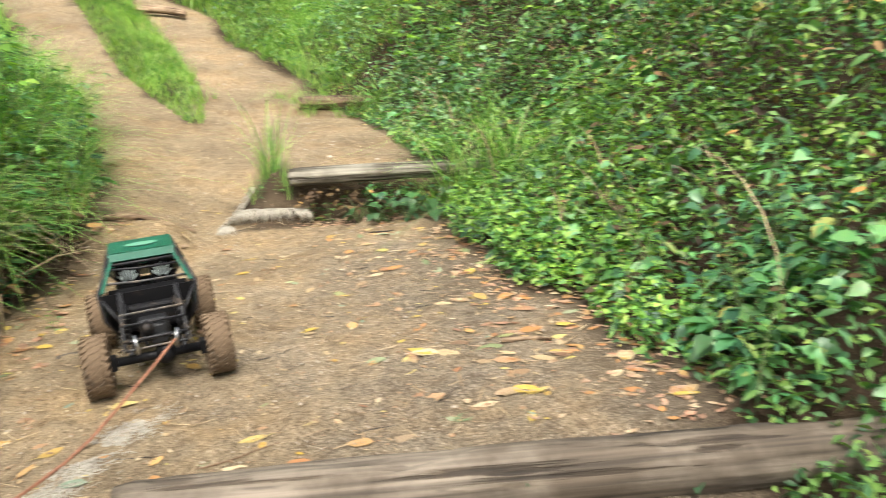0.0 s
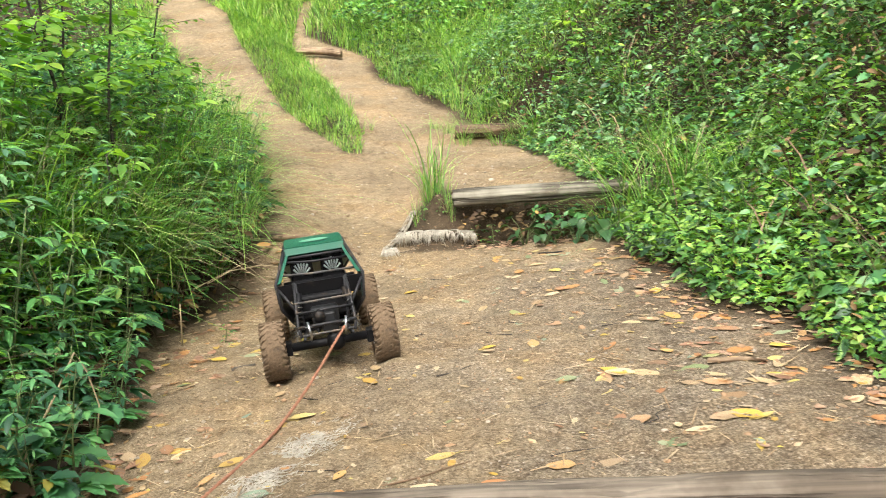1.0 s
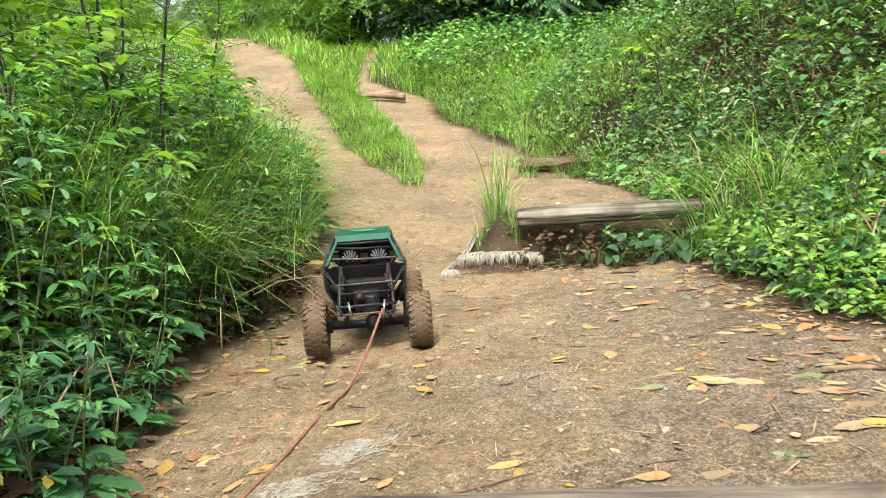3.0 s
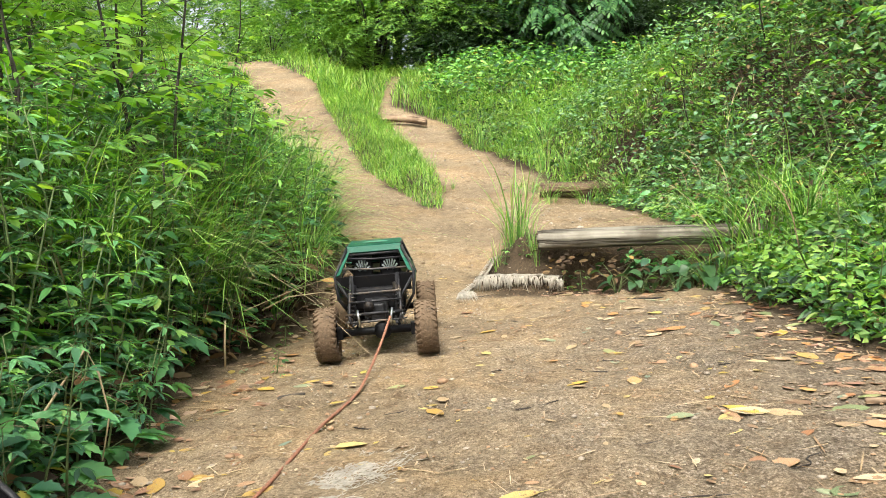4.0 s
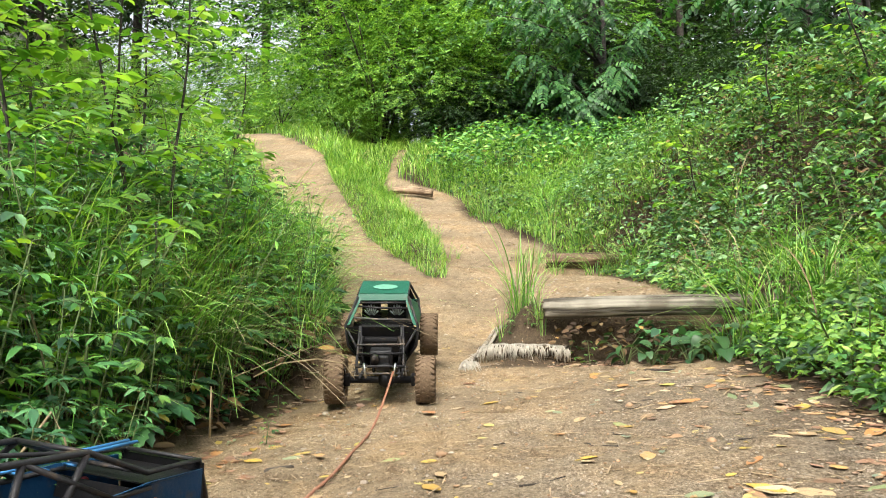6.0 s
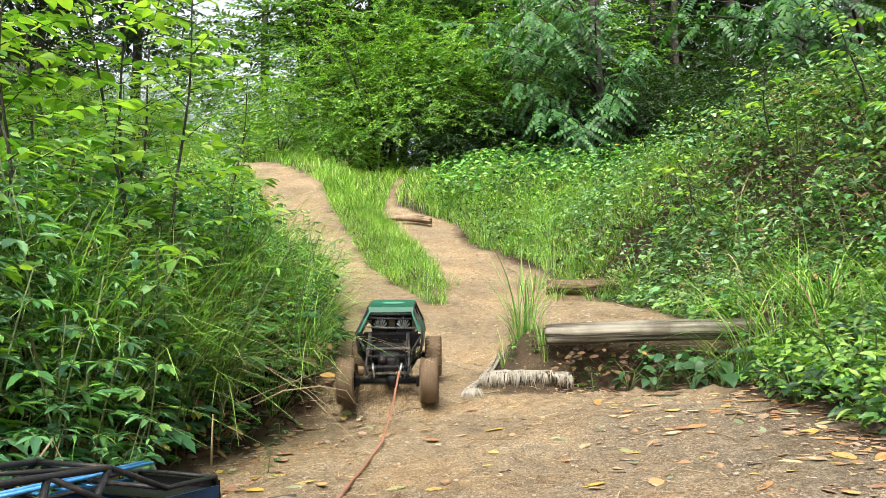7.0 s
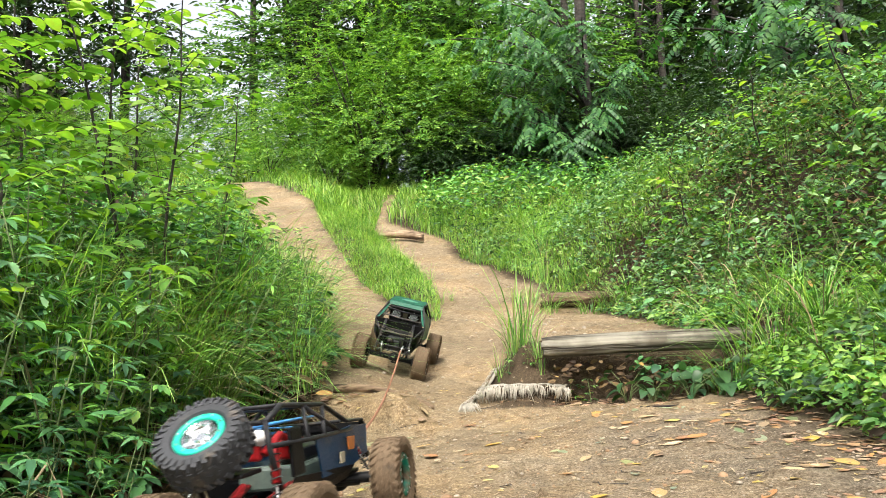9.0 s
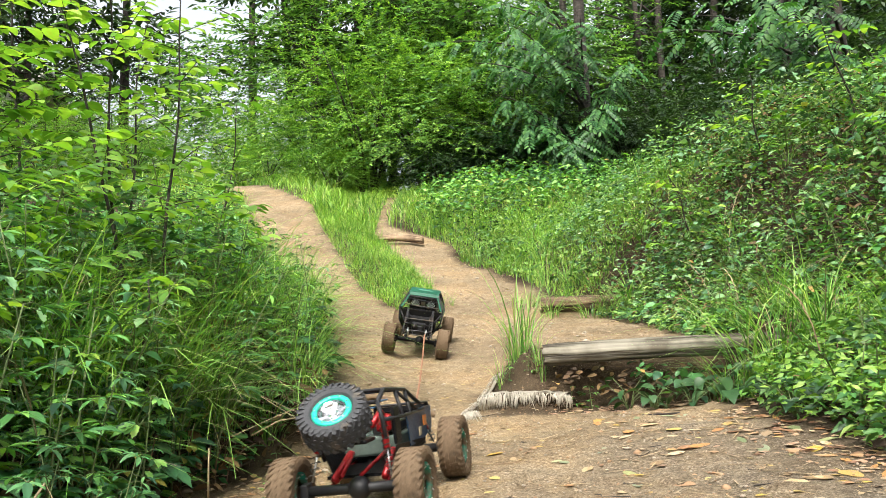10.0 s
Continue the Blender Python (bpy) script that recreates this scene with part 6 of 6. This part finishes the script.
# ---- movement ----
GREEN_WAY = [  # seconds, x, y, yaw, extra lift, pitch and roll
    (0, -.205, 1.85, 7, 0, 0, 0), (.5, -.216, 1.945, 6.5, 0, 0, 0), (1, -.226, 2.03, 6.4, 0, 0, .5), (1.5, -.239, 2.11, 5.8, 0, 0, 2), (2, -.252, 2.18, 5.5, 0, 0, 3), (2.5, -.264, 2.245, 5.0, 0, 0, 3.5), (3, -.272, 2.315, 4.5, 0, 0, 3),
    (3.7, -.28, 2.42, 3, 0, 0, 1), (4.5, -.285, 2.54, 1, 0, 0, 2), (5, -.29, 2.62, .5, 0, 0, 1.5), (5.7, -.295, 2.73, .5, 0, 1, 0), (6.5, -.302, 2.86, 1, .006, 0, 1), (6.8, -.30, 2.90, .5, .006, 0, 2), (7, -.30, 2.975, 0, .004, 1, 3), (7.2, -.298, 3.03, 3, .010, -2, 9), (7.3, -.298, 3.07, 5, .014, -4, 13),
    (7.5, -.300, 3.16, 13, .014, -7, 12), (7.7, -.320, 3.26, 8, .008, -4, 9), (8, -.350, 3.42, 5, .000, 0, 6), (8.3, -.362, 3.46, -1, -.004, 0, 2), (8.5, -.366, 3.50, -4, -.006, 0, 1), (8.8, -.352, 3.63, -5, -.006, 0, 3), (9, -.338, 3.73, -6, -.006, 0, 4), (9.5, -.304, 3.99, -5, -.004, 0, 5), (10, -.272, 4.22, -3, 0, 0, 4)]
BLUE_WAY = [
    (0, -.79, .91, -32, 0, 0, 0), (3, -.79, .91, -32, 0, 0, 0), (3.8, -.69, 1.00, -31, 0, 0, 0), (4.3, -.650, 1.045, -30, 0, 0, 0), (4.5, -.630, 1.07, -30, 0, 0, 0), (5, -.600, 1.105, -29, 0, 0, 0), (5.2, -.583, 1.13, -28, 0, 0, 0), (6, -.520, 1.285, -25, 0, 0, 0), (6.3, -.508, 1.308, -24, 0, 0, 0), (7.7, -.506, 1.311, -24, 0, 0, 0), (8.0, -.486, 1.360, -23, 0, 0, 0), (8.2, -.44, 1.43, -20, 0, 0, 0), (8.5, -.405, 1.58, -15.5, 0, 0, 0),
    (8.8, -.376, 1.715, -15, 0, 0, 0), (9.2, -.338, 1.85, -13, 0, 0, 0), (9.6, -.292, 2.01, -12.5, 0, 0, 0), (10, -.250, 2.14, -11, 0, 0, 0)]
# how far the buggy's front wheels are steered
STEER = [(0, 0), (7.8, 0), (8.2, 5), (8.6, 6), (9.2, 3), (10, 1)]
# where the slack of the rope lies: seconds and the way in which it bulges
SLACK = [(0, -.72, .85), (1.5, -.62, .70), (3, -.50, .60), (5, -.42, .75), (6.5, -.36, .95), (7, -.34, 1.0), (7.3, -.36, 1.5), (10, -.30, 1.8)]
TIMES = [i / 10 for i in range(101)]


def eased(rows, t):
    """Values at t along rows, with smooth joints."""
    ts = np.array([r[0] for r in rows])
    out = []
    for c in range(1, len(rows[0])):
        v = np.array([r[c] for r in rows], float)
        d = np.gradient(v, ts)
        s = np.diff(v) / np.diff(ts)
        for i in range(1, len(v) - 1):
            if s[i - 1] * s[i] <= 0:
                d[i] = 0
            else:
                d[i] = 2 * s[i - 1] * s[i] / (s[i - 1] + s[i])
        k = int(np.clip(np.searchsorted(ts, t) - 1, 0, len(ts) - 2))
        h = ts[k + 1] - ts[k]
        u = min(max((t - ts[k]) / h, 0), 1)
        out.append((1 + 2 * u) * (1 - u) ** 2 * v[k] + u * (1 - u) ** 2 * h * d[k] + u * u * (3 - 2 * u) * v[k + 1] + u * u * (u - 1) * h * d[k + 1])
    return out


def rest_pose(row):
    """A crawler set on the ground by its four wheels."""
    x, y, yaw, lift, pitch, roll = row
    c, s = math.cos(radians(yaw)), math.sin(radians(yaw))
    h = {}
    for lx in (-TRACK * SIZE, TRACK * SIZE):
        for ly in (-BASE_L * SIZE, BASE_L * SIZE):
            gx, gy = x + c * lx - s * ly, y + s * lx + c * ly
            h[lx > 0, ly > 0] = max(float(ground(gx + a, gy + b)) for a in (-.015, .015) for b in (-.02, .02))
    front, rear = (h[True, True] + h[False, True]) / 2, (h[True, False] + h[False, False]) / 2
    right, left = (h[True, True] + h[True, False]) / 2, (h[False, True] + h[False, False]) / 2
    p = math.degrees(math.atan2(front - rear, 2 * BASE_L * SIZE)) + pitch
    r = math.degrees(math.atan2(left - right, 2 * TRACK * SIZE)) * .9 + roll
    m = Matrix.Rotation(radians(yaw), 4, "Z") @ Matrix.Rotation(radians(p), 4, "X") @ Matrix.Rotation(radians(r), 4, "Y")
    return Matrix.Translation((x, y, (front + rear) / 2 + lift - .002)) @ m


def rope_line(h, n, under, t):
    """The rope from hitch h to nose n, its slack lying on the ground."""
    bx, by = eased(SLACK, t)
    h, n = np.array(h), np.array(n)
    want = SEG * ROPE_N
    bulge = np.array([bx, by, 0.0])
    s = np.linspace(0, 1, 90)[:, None]
    best = None
    lo, hi = -.3, 4.0
    for _ in range(30):
        k = (lo + hi) / 2
        c = (h + n) / 2 + (bulge - (h + n) / 2) * k
        c[2] = 0
        line = (1 - s) ** 2 * h + 2 * s * (1 - s) * c + s * s * n
        line[:, 2] = 0
        ln = np.linalg.norm(np.diff(line, axis=0), axis=1).sum()
        lo, hi = (k, hi) if ln < want else (lo, k)
    g = ground(line[:, 0], line[:, 1]) + .004
    # rope falls from both ends to the soil; nearly straight when drawn tight
    d = np.concatenate([[0], np.cumsum(np.linalg.norm(np.diff(line, axis=0), axis=1))])
    slack = max(0.0, 1 - np.linalg.norm((h - n)[:2]) / want)
    reach = .30 + .9 * max(0, .25 - slack) / .25
    a, b = np.clip(1 - d / reach, 0, 1) ** 1.25, np.clip(1 - (d[-1] - d) / (reach * .6), 0, 1) ** 1.25
    hang = g + (h[2] - g[0]) * a + (n[2] - g[-1]) * b
    tight = h[2] + (n[2] - h[2]) * d / d[-1] - .12 * np.sin(math.pi * d / d[-1])
    w = smooth(.22, .04, slack)
    line[:, 2] = np.maximum(g, hang * (1 - w) + tight * w)
    at = np.linspace(0, d[-1], ROPE_N + 1)
    loose = np.stack([np.interp(at, d, line[:, c]) for c in range(3)], 1)
    # once it comes taut it runs straight to the nose, and what is left over lies under the buggy
    span = np.linalg.norm(h - n)
    e = n + (np.array(under) - n) * max(0.0, want - span) / np.linalg.norm(np.array(under) - n)
    at = np.linspace(0, want, ROPE_N + 1)
    taut = np.stack([np.interp(at, [0, span, max(want, span + .01)], [h[c], n[c], e[c]]) for c in range(3)], 1)
    taut[:, 2] -= .05 * np.sin(math.pi * np.clip(at / span, 0, 1))
    taut[:, 2] = np.maximum(taut[:, 2], ground(taut[:, 0], taut[:, 1]) + .004)
    w = smooth(6.95, 7.35, t)
    return loose * (1 - w) + taut * w


def spin_rows(way, wheel, steer=((0, 0), (10, 0))):
    rows, turn, last = [], 0.0, None
    for t in TIMES:
        x, y, yaw = eased(way, t)[:3]
        if last:
            f = (-math.sin(radians(yaw)), math.cos(radians(yaw)))
            turn -= ((x - last[0]) * f[0] + (y - last[1]) * f[1]) / (R_TYRE * SIZE)
        last = (x, y)
        rows.append((t, Matrix.Translation(wheel.location) @ Matrix.Rotation(radians(eased(steer, t)[0]), 4, "Z") @ Matrix.Rotation(turn, 4, "X")))
    return rows


def motions():
    poses = {}
    for car, way, wheels in ((green_car, GREEN_WAY, green_wheels), (blue_car, BLUE_WAY, blue_wheels)):
        poses[car] = [(t, rest_pose(eased(way, t))) for t in TIMES]
        walk(car, poses[car])
        for w in wheels:
            walk(w, spin_rows(way, w, STEER if car == blue_car and w.location.y > 0 else ((0, 0), (10, 0))))
    rows = [[] for _ in rope_lengths]
    for (t, a), (_, b) in zip(poses[green_car], poses[blue_car]):
        line = rope_line(a @ (SIZE * Vector((.031, -.186, .090))), b @ (SIZE * Vector((0, .208, .088))), b @ (SIZE * Vector((0, -.1, .03))), t)
        for k in range(ROPE_N):
            p, q = Vector(line[k]), Vector(line[k + 1])
            rows[k].append((t, Matrix.Translation((p + q) / 2) @ (q - p).to_track_quat("Y", "Z").to_matrix().to_4x4()))
    for o, r in zip(rope_lengths, rows):
        walk(o, r)


motions()
